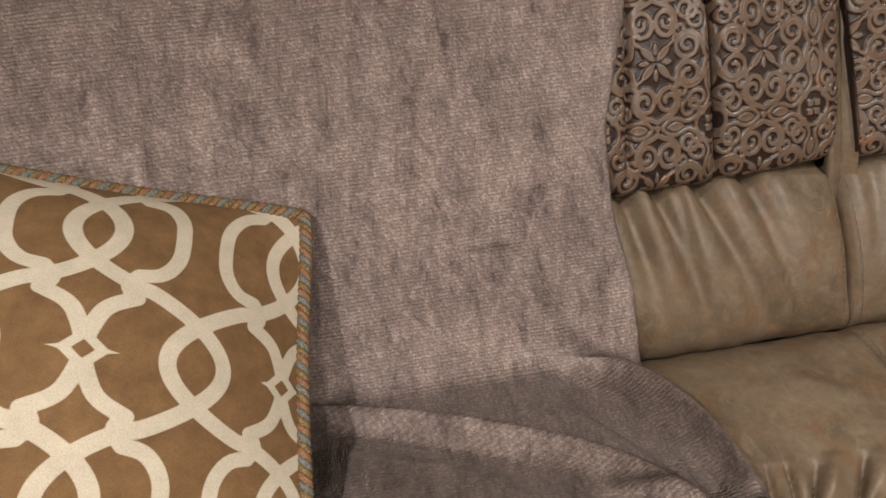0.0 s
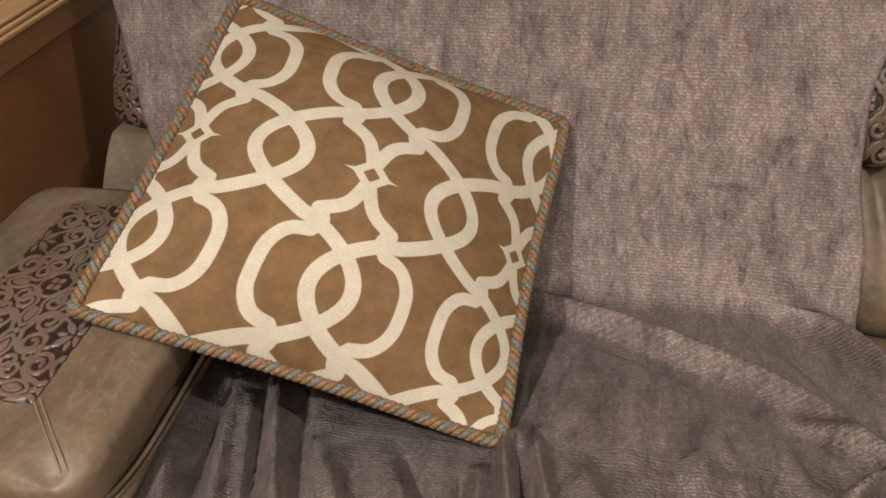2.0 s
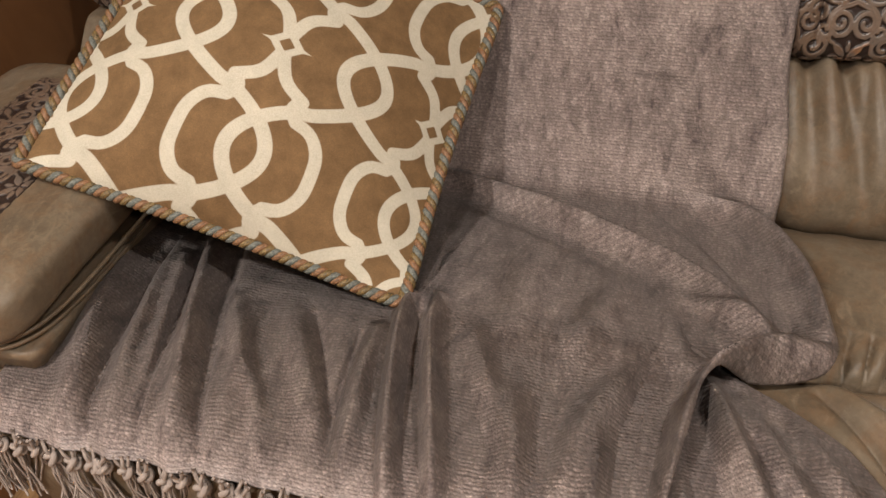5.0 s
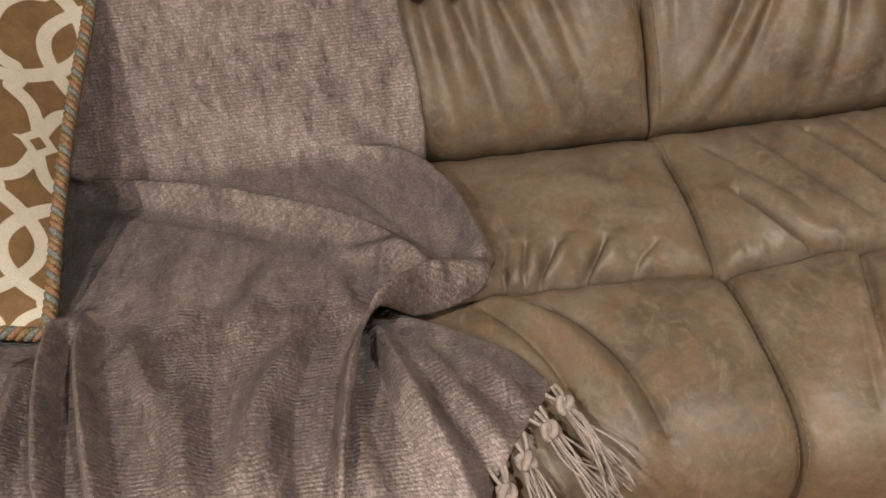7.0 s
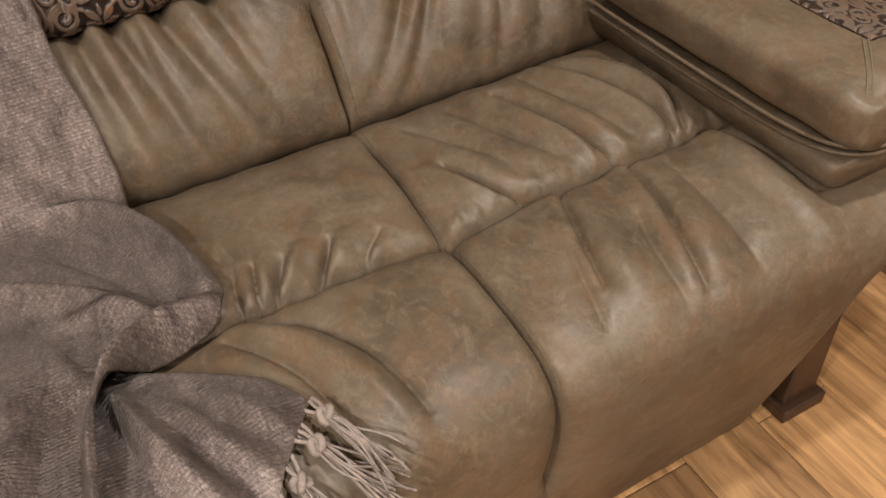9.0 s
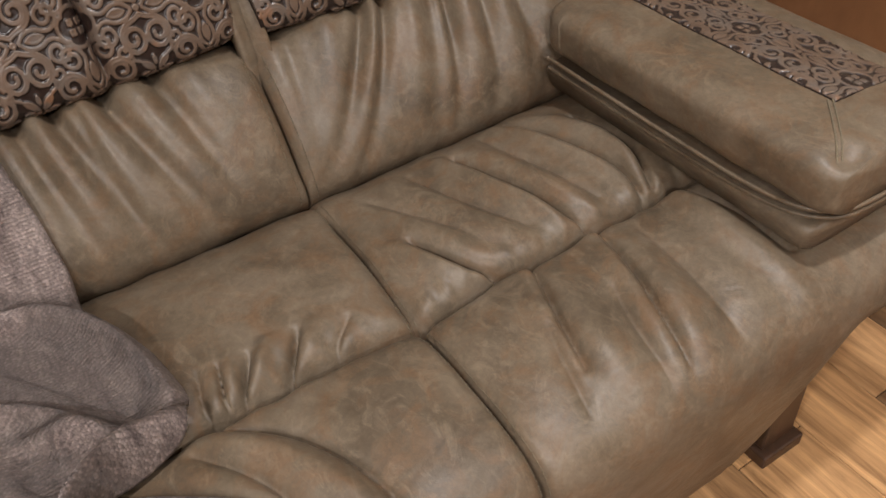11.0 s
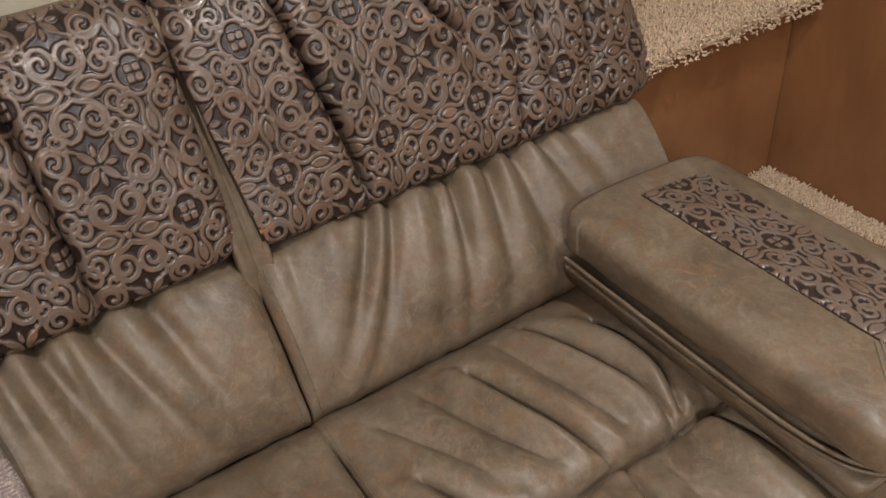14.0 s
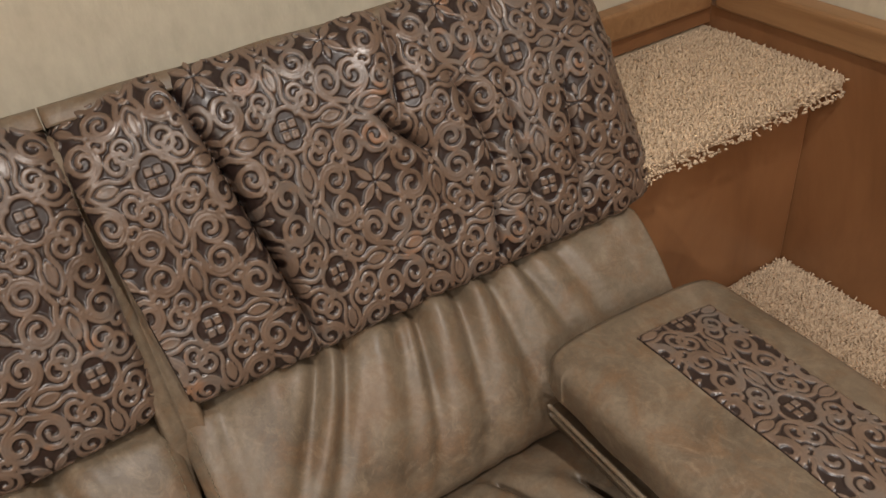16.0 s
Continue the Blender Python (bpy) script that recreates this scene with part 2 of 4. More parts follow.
def tube_arrays(path, r, sides=8, closed=False, taper=None):
    p = np.asarray(path, float)
    n = len(p)
    tan = np.roll(p, -1, 0) - np.roll(p, 1, 0) if closed else np.gradient(p, axis=0)
    tan /= np.maximum(np.linalg.norm(tan, axis=1, keepdims=True), 1e-9)
    up = np.array([0.0, 0.0, 1.0]) if abs(tan[0][2]) < 0.9 else np.array([1.0, 0, 0])
    A = np.zeros_like(p)
    a = up - tan[0] * up.dot(tan[0])
    for i in range(n):
        a = a - tan[i] * a.dot(tan[i])
        a /= max(np.linalg.norm(a), 1e-9)
        A[i] = a
    B = np.cross(tan, A)
    th = np.linspace(0, 2 * np.pi, sides, endpoint=False)
    rr = np.full(n, r) if taper is None else np.asarray(taper)
    P = p[:, None] + rr[:, None, None] * (A[:, None] * np.cos(th)[None, :, None] + B[:, None] * np.sin(th)[None, :, None])
    faces = quads(n, sides, closed, True).tolist()
    if not closed:
        faces.append(list(range(sides))[::-1])
        faces.append([(n - 1) * sides + k for k in range(sides)])
    return P.reshape(-1, 3), faces


def join(pieces):
    verts, faces, k = [], [], 0
    for v, f in pieces:
        verts.append(np.asarray(v))
        faces += [[i + k for i in q] for q in f]
        k += len(v)
    return np.concatenate(verts), faces


def tube(name, path, r, sides=8, closed=False):
    return raw_mesh(name, *tube_arrays(path, r, sides, closed))


def box(name, x0, x1, y0, y1, z0, z1, bevel=0.004, segs=2):
    bm = bmesh.new()
    bmesh.ops.create_cube(bm, size=1, matrix=Matrix.Translation(((x0 + x1) / 2, (y0 + y1) / 2, (z0 + z1) / 2)) @ Matrix.Diagonal((x1 - x0, y1 - y0, z1 - z0, 1)))
    if bevel:
        bmesh.ops.bevel(bm, geom=bm.edges[:], offset=bevel, segments=segs, affect="EDGES", profile=0.5)
    me = bpy.data.meshes.new(name)
    bm.to_mesh(me)
    bm.free()
    return me


def smoothstep(a, b, x):
    t = np.clip((x - a) / (b - a), 0, 1)
    return t * t * (3 - 2 * t)


def folds(X, Y, rows):
    """Ridges (or creases) along segments: x0, y0, x1, y1, width, height."""
    out = np.zeros_like(X)
    for x0, y0, x1, y1, w, h in rows:
        dx, dy = x1 - x0, y1 - y0
        L2 = dx * dx + dy * dy
        t = ((X - x0) * dx + (Y - y0) * dy) / L2
        tc = np.clip(t, 0, 1)
        d = np.hypot(X - x0 - tc * dx, Y - y0 - tc * dy)
        if h < 0:   # a sharp crease with a soft swell along one side
            run = np.sin(np.pi * np.clip(tc * 0.84 + 0.08, 0, 1)) ** 0.5
            sgn = ((X - x0) * dy - (Y - y0) * dx) / math.sqrt(L2)
            out += h * (1.3 * np.exp(-d / (0.5 * w)) - 0.42 * np.exp(-((sgn - 1.7 * w) / (1.3 * w)) ** 2) * np.exp(-((d - np.abs(sgn)) / w) ** 2)) * run
            continue
        fade = np.sin(np.pi * np.clip(tc * 0.84 + 0.08, 0, 1)) ** 0.7
        out += h * np.exp(-(d / w) ** 2) * fade
    return out


def creases(X, Y, rows):
    """Soft ridges (height above 0) or sharp tucks (below 0) along bent lines: width, height, places."""
    out = np.zeros_like(X)
    for w, h, pts in rows:
        p = resample(pts, 14, 2)
        near, side, along = np.full(X.shape, 9.0), np.zeros_like(X), np.zeros_like(X)
        for k in range(len(p) - 1):
            (x0, y0), (dx, dy) = p[k], p[k + 1] - p[k]
            L = math.hypot(dx, dy)
            t = np.clip(((X - x0) * dx + (Y - y0) * dy) / L ** 2, 0, 1)
            d = np.hypot(X - x0 - t * dx, Y - y0 - t * dy)
            hit = d < near
            near = np.where(hit, d, near)
            side = np.where(hit, ((X - x0) * dy - (Y - y0) * dx) / L, side)
            along = np.where(hit, (k + t) / (len(p) - 1), along)
        run = np.sin(np.pi * np.clip(along * 0.84 + 0.08, 0, 1)) ** 0.6
        if h > 0:
            out += h * np.exp(-(near / w) ** 2) * run
        else:
            bulge = np.exp(-((side - 1.5 * w) / (1.2 * w)) ** 2) + 0.55 * np.exp(-((side + 1.9 * w) / (1.5 * w)) ** 2)
            out += h * (1.7 * np.exp(-near / (0.32 * w)) - 0.55 * bulge * np.exp(-((near - np.abs(side)) / w) ** 2)) * run
    return out


_rng = np.random.RandomState(7)
_waves = [(_rng.uniform(-1, 1), _rng.uniform(-1, 1), _rng.uniform(0, 6.3)) for _ in range(40)]


def ripple(X, Y, scale, seed=0):
    out = np.zeros_like(X)
    for k in range(8):
        a, b, c = _waves[(k + seed * 5) % 40]
        out += np.sin((a * X + b * Y) / scale * 6.3 + c + seed)
    return out / 8


# ---- ornament fields ----
class Field:
    """A periodic map of signed distances, positive on the drawn figure."""

    def __init__(self, nu, nv, pu, pv):
        self.nu, self.nv, self.pu, self.pv = nu, nv, pu, pv
        u, v = (np.arange(nu) + 0.5) / nu * pu, (np.arange(nv) + 0.5) / nv * pv
        self.U, self.V = np.meshgrid(u, v, indexing="ij")
        self.f = np.full((nu, nv), -9.0)

    def wrapped(self, cu, cv):
        du = (self.U - cu + self.pu / 2) % self.pu - self.pu / 2
        dv = (self.V - cv + self.pv / 2) % self.pv - self.pv / 2
        return du, dv

    def stroke(self, pts, half):
        pts = np.asarray(pts, float)
        for (a, b), (c, d) in zip(pts[:-1], pts[1:]):
            du, dv = self.wrapped((a + c) / 2, (b + d) / 2)
            ex, ey = (c - a) / 2, (d - b) / 2
            L2 = max(ex * ex + ey * ey, 1e-12)
            t = np.clip((du * ex + dv * ey) / L2, -1, 1)
            dist = np.hypot(du - t * ex, dv - t * ey)
            np.maximum(self.f, half - dist, out=self.f)

    def fill(self, cu, cv, shape):
        np.maximum(self.f, shape(*self.wrapped(cu, cv)), out=self.f)

    def cut(self, cu, cv, shape):
        np.minimum(self.f, -shape(*self.wrapped(cu, cv)), out=self.f)

    def at(self, u, v):
        a, b = (u / self.pu) % 1 * self.nu - 0.5, (v / self.pv) % 1 * self.nv - 0.5
        i, j = np.floor(a).astype(int), np.floor(b).astype(int)
        s, t = a - i, b - j
        g = lambda p, q: self.f[p % self.nu, q % self.nv]
        return (g(i, j) * (1 - s) + g(i + 1, j) * s) * (1 - t) + (g(i, j + 1) * (1 - s) + g(i + 1, j + 1) * s) * t


def curve(pts, n=24):
    return resample(pts, n, 3)


def spiral(c, start, turns, ccw):
    c, start = np.asarray(c, float), np.asarray(start, float)
    r0 = np.linalg.norm(start - c)
    a0 = math.atan2(*(start - c)[::-1])
    k = np.linspace(0, 1, int(22 * turns))
    r = r0 * (1 - 0.72 * k)
    a = a0 + (1 if ccw else -1) * k * turns * 2 * np.pi
    return np.stack([c[0] + r * np.cos(a), c[1] + r * np.sin(a)], -1)


def lens(length, width, angle=0.0):
    ca, sa = math.cos(angle), math.sin(angle)
    R = (length * length + width * width) / (4 * width)
    o = R - width / 2

    def shape(du, dv):
        x, y = du * ca + dv * sa, -du * sa + dv * ca
        return R - np.hypot(x, np.abs(y) + o)
    return shape


def scrolls():
    """Scrollwork of the embossed leather: hearts, leaves and curls round flowers, in units of half a repeat."""
    F = Field(300, 300, 2.0, 2.0)
    w = 0.041
    for (cx, cy), turn in (((1.0, 0.0), 0), ((0.0, 1.0), 1)):
        def put(pts):
            p = np.asarray(pts, float)
            q = p if turn == 0 else np.stack([p[:, 1], p[:, 0]], -1)
            return q + (cx, cy)
        for s1 in (-1, 1):
            for s2 in (-1, 1):
                def both(pts):
                    return put(np.asarray(pts, float) * (s1, s2))
                # heart lobe that ends in a curl
                F.stroke(both(curve([(0.0, 0.10), (0.12, 0.16), (0.3, 0.2), (0.41, 0.34), (0.39, 0.52), (0.24, 0.62)])), w)
                F.stroke(both(spiral((0.215, 0.415), (0.24, 0.62), 1.3, True)), w * 0.9)
                F.stroke(both(curve([(0.24, 0.62), (0.1, 0.62), (0.02, 0.5), (0.0, 0.42)], 12)), w * 0.7)
                # curl beside the leaf
                F.stroke(both(curve([(0.1, 0.02), (0.2, 0.11), (0.32, 0.13), (0.42, 0.12), (0.5, 0.07), (0.62, 0.055), (0.735, 0.15)])), w * 0.8)
                F.stroke(both(spiral((0.59, 0.255), (0.735, 0.15), 1.3, True)), w * 0.85)
        for s1 in (-1, 1):
            c = put([(0.34 * s1, 0.0)])[0]
            F.fill(c[0], c[1], lens(0.34, 0.15, 0 if turn == 0 else np.pi / 2))
        F.fill(cx, cy, lambda a, b: 0.055 - np.hypot(a, b))
    # framed rosette of four squares
    for sx in (-1, 1):
        for sy in (-1, 1):
            F.fill(0.07 * sx, 0.07 * sy, lambda a, b: 0.055 - np.maximum(np.abs(a), np.abs(b)) * 0.85 - 0.15 * np.hypot(a, b))
    th = np.linspace(0, 2 * np.pi, 73)
    rr = 0.24 + 0.05 * np.abs(np.cos(2 * th)) ** 0.6
    F.stroke(np.stack([rr * np.cos(th), rr * np.sin(th)], -1), w * 0.75)
    # star of petals, and curls between the star and the rosette
    for k in range(4):
        a = np.pi / 4 + k * np.pi / 2
        F.fill(1 + 0.19 * math.cos(a), 1 + 0.19 * math.sin(a), lens(0.34, 0.13, a))
        b = k * np.pi / 2
        F.fill(1 + 0.2 * math.cos(b), 1 + 0.2 * math.sin(b), lens(0.2, 0.085, b))
        c = (0.54 * (1 if k in (0, 3) else -1), 0.54 * (1 if k < 2 else -1))
        start = (c[0] * 1.22, c[1] * 1.05)
        F.stroke(spiral(c, start, 0.95, k % 2 == 0), w * 0.8)
        F.stroke(curve([start, (c[0] * 1.2, c[1] * 1.3), (c[0] * 1.38, c[1] * 1.38)], 8), w * 0.7)
        F.fill(c[0] * 0.68, c[1] * 0.68, lens(0.13, 0.06, math.atan2(c[1], c[0]) + np.pi / 2))
    return F


def trellis():
    """Interlaced ovals, loops and stars of the pillow's print; one repeat is 1 wide."""
    PU, PV = 1.0, 1.41
    F = Field(340, 480, PU, PV)
    w = 0.044
    v = np.linspace(0, PV, 161)
    c = np.cos(2 * np.pi * v / PV)
    wave = np.where(c > 0, np.abs(c) ** 0.9, -np.abs(c) ** 0.7)
    F.stroke(np.stack([0.265 + 0.375 * wave, v], -1), w)
    F.stroke(np.stack([0.735 - 0.375 * wave, v], -1), w)
    neck = [(0.0, 0.04), (0.03, 0.14), (0.075, 0.235), (0.2, 0.3)]
    step = [(0.2, 0.3), (0.15, 0.365), (0.205, 0.435)]
    bow = [(0.205, 0.435), (0.31, 0.455), (0.385, 0.57), (0.39, 0.705)]
    for su in (-1, 1):
        for sv in (-1, 1):
            for seg in (neck, step, bow):
                F.stroke(curve(seg, 14) * (su, sv), w * 0.93)
    F.fill(0, 0, lambda a, b: (0.44 - np.sqrt(np.abs(a)) - np.sqrt(np.abs(b))) * 0.2)
    F.fill(0, 0, lambda a, b: (0.115 - np.abs(a) - np.abs(b)) * 0.7)
    F.cut(0, 0, lambda a, b: (0.045 - np.abs(a) - np.abs(b)) * 0.7)
    return F


SCROLL, TRELLIS = scrolls(), trellis()
REPEAT_X, REPEAT_Y = 0.071, 0.082


def relief(u, v):
    """Height 0..1 of the embossing at metres u, v on the hide."""
    f = SCROLL.at(u / REPEAT_X, v / REPEAT_Y)
    return smoothstep(-0.014, 0.012, f) - 0.2 * smoothstep(0.016, 0.036, f)


# ---- the room ----
def structure(name, me, mat, label, parent=None):
    return tagged(part(name, me, mat, parent), label, name.split("_")[0], "", "structure")


WALL_Y, LEFT_X, RIGHT_X = 1.31, -0.85, 1.725
structure("wall_back", box("wall_back", -0.95, 1.85, WALL_Y, WALL_Y + 0.06, 0, CEILING, 0), WALL, "cream textured wallpaper wall behind the sofa")
structure("wall_left", box("wall_left", LEFT_X - 0.12, LEFT_X - 0.06, -2.6, WALL_Y, 0, CEILING, 0), WALL, "cream wall above the wooden side panel")
structure("wall_right", box("wall_right", RIGHT_X + 0.03, RIGHT_X + 0.09, -2.6, WALL_Y, 0, CEILING, 0), WALL, "cream wall above the wooden step surround")
# unseen wall, added to close the room; brown so that it bounces little light
structure("wall_front", box("wall_front", -0.95, 1.85, -2.66, -2.6, 0, CEILING, 0), PANEL, "assumed brown wooden wall out of view, dark to cut bounced light")
structure("ceiling", box("ceiling", -0.95, 1.85, -2.66, WALL_Y + 0.06, CEILING, CEILING + 0.05, 0), CEIL, "assumed beige ceiling out of view, toned down to cut bounced light")
FLOOR = structure("floor", box("floor", -0.95, 1.85, -2.66, WALL_Y + 0.06, -0.08, -0.006, 0), SHADOW_GAP, "floor of warm brown wooden planks laid in a herringbone")

# assumed fixtures, added round the unseen lights
for lx, ly, size, watts in LAMPS:
    lamp = thing("assumed_ceiling_lamp", "small round recessed ceiling lamp with a metal rim, assumed out of view", "lamp", (lx, ly, CEILING), "recessed ceiling lamps")
    th = np.linspace(0, 2 * np.pi, 33)[:-1]
    part("rim", tube("rim", np.stack([0.1 * np.cos(th), 0.1 * np.sin(th), 0 * th - 0.006], -1), 0.008, 8, True), RAIL_LIGHT, lamp)
    disc = np.concatenate([np.stack([0.095 * np.cos(th), 0.095 * np.sin(th), 0 * th - 0.003], -1), np.stack([0.095 * np.cos(th), 0.095 * np.sin(th), 0 * th - 0.001], -1)])
    part("lens", raw_mesh("lens", disc, [list(range(32))[::-1], list(range(32, 64))] + [[k, (k + 1) % 32, 32 + (k + 1) % 32, 32 + k] for k in range(32)], None, False), GLOW, lamp, "glowing frosted lens of the assumed lamp")


def side_panel():
    """Stained wooden half wall beside the left armrest, with a moulded light cap."""
    ob = thing("side_panel", "brown stained wooden half wall with a light moulded cap rail", "panel", (LEFT_X, 0.4, 0), "", "structure")
    z = 0.805
    part("board", box("board", -0.05, 0, -0.9, WALL_Y - 0.4, 0, z, 0.002), PANEL, ob)
    part("fascia", box("fascia", -0.05, 0.008, -0.9, WALL_Y - 0.4, z + 0.001, z + 0.042, 0.003), RAIL, ob)
    for k, (w, h) in enumerate(((0.016, 0.008), (0.011, 0.007), (0.006, 0.006))):
        z0 = z + 0.043 + k * 0.0085
        part("cap_moulding", box("cap_moulding", -0.05, w, -0.9, WALL_Y - 0.4, z0, z0 + h, 0.0025), RAIL_LIGHT, ob, "light wooden moulding strip")
    return ob


side_panel()


def shag(name, x0, x1, y0, y1, z, parent, drop=0.02):
    """A carpet pad with thousands of short yarn tufts, over the front edge too."""
    rng = np.random.RandomState(11)
    bm_v, bm_f, k = [], [], 0
    spots = []
    nx, ny = int((x1 - x0) / 0.0052), int((y1 - y0) / 0.0052)
    for i in range(nx):
        for j in range(ny):
            spots.append((x0 + (i + rng.uniform(0, 1)) * (x1 - x0) / nx, y0 + (j + rng.uniform(0, 1)) * (y1 - y0) / ny, z, 0))
    for i in range(nx):
        for j in range(5):
            spots.append((x0 + (i + rng.uniform(0, 1)) * (x1 - x0) / nx, y0, z - rng.uniform(0, drop), 1))
    for x, y, zz, edge in spots:
        r = rng.uniform(0.0015, 0.0024)
        h = rng.uniform(0.0045, 0.0075)
        lean = rng.normal(0, 0.003, 2)
        d = np.array([lean[0], lean[1], h]) if not edge else np.array([lean[0], -0.7 * h, rng.normal(0, 0.002)])
        d2 = d * 0.6 + rng.normal(0, 0.0015, 3)
        base = np.array([x, y, zz - 0.002])
        a = rng.uniform(0, 6.3)
        side = np.array([math.cos(a), math.sin(a), 0]) * r
        oth = np.array([-math.sin(a), math.cos(a), 0]) * r
        if edge:
            side, oth = side[[0, 2, 1]], oth[[0, 2, 1]]
        ring = [base + side, base + oth, base - side, base - oth]
        mid = [p + d2 for p in ring]
        bm_v += ring + mid + [base + d]
        for q in range(4):
            s = (q + 1) % 4
            bm_f.append([k + q, k + s, k + 4 + s, k + 4 + q])
            bm_f.append([k + 4 + q, k + 4 + s, k + 8])
        k += 9
    ob = part(name, raw_mesh(name, np.array(bm_v), bm_f), CARPET, parent)
    return tagged(ob, "short shaggy beige carpet pile", "", "", "stuff")


def steps():
    """Boxed wooden steps beside the sofa, both treads under beige shag carpet."""
    ob = thing("carpeted_steps", "brown wooden boxed steps topped with beige shag carpet", "steps", (0, 0, 0))
    part("upper_riser", box("upper_riser", 1.30, RIGHT_X - 0.003, 1.062, 1.08, 0, 0.715, 0.003), PANEL, ob)
    part("upper_tread", box("upper_tread", 1.30, RIGHT_X - 0.003, 1.012, WALL_Y - 0.002, 0.716, 0.74, 0.006), CARPET, ob)
    shag("upper_carpet", 1.30, RIGHT_X - 0.012, 1.006, WALL_Y - 0.03, 0.742, ob, 0.03)
    part("lower_riser", box("lower_riser", 1.37, RIGHT_X - 0.003, 0.785, 0.8, 0, 0.34, 0.003), PANEL, ob)
    part("lower_tread", box("lower_tread", 1.37, RIGHT_X - 0.003, 0.768, 1.061, 0.341, 0.365, 0.006), CARPET, ob)
    shag("lower_carpet", 1.37, RIGHT_X - 0.008, 0.763, 1.058, 0.367, ob, 0.03)
    return ob


def step_surround():
    ob = thing("step_surround", "brown stained wooden panelling with a cap rail round the steps", "panel", (0, 0, 0), "", "structure")
    part("side_board", box("side_board", RIGHT_X, RIGHT_X + 0.028, -0.9, WALL_Y - 0.002, 0, 0.775, 0.002), PANEL, ob)
    part("back_board", box("back_board", 1.10, RIGHT_X - 0.002, WALL_Y - 0.022, WALL_Y - 0.002, 0.745, 0.775, 0.002), PANEL, ob)
    part("side_cap", box("side_cap", RIGHT_X - 0.012, RIGHT_X + 0.029, -0.9, WALL_Y - 0.036, 0.777, 0.825, 0.006, 3), RAIL, ob)
    part("back_cap", box("back_cap", 1.10, RIGHT_X - 0.014, WALL_Y - 0.034, WALL_Y - 0.002, 0.777, 0.825, 0.006, 3), RAIL, ob)
    return ob


steps()
step_surround()

# ---- the sofa ----
SEAM_L, SEAM_R, END_L, END_R = -0.085, 0.648, -0.75, 1.335
sofa = thing("sofa", "olive brown leather sofa with embossed scrollwork back and armrests", "sofa", (0.28, 0.62, 0))


def under(ob, base):
    """Keeps ob where it is while it hangs under base."""
    ob.matrix_parent_inverse = Matrix.Translation(-Vector(base.location))
    return ob


def sofa_part(name, me, mat, label="", parent=None):
    ob = part(name, me, mat, parent or sofa, label)
    if parent is None:
        under(ob, sofa)
    return ob


SEAT_PROFILE = [(0.95, 0.40), (0.93, 0.445), (0.9, 0.487), (0.84, 0.515), (0.76, 0.523), (0.68, 0.522), (0.60, 0.52), (0.52, 0.523), (0.44, 0.522),
                (0.385, 0.512), (0.35, 0.48), (0.343, 0.43), (0.353, 0.36), (0.38, 0.24), (0.41, 0.12), (0.44, 0.02)]

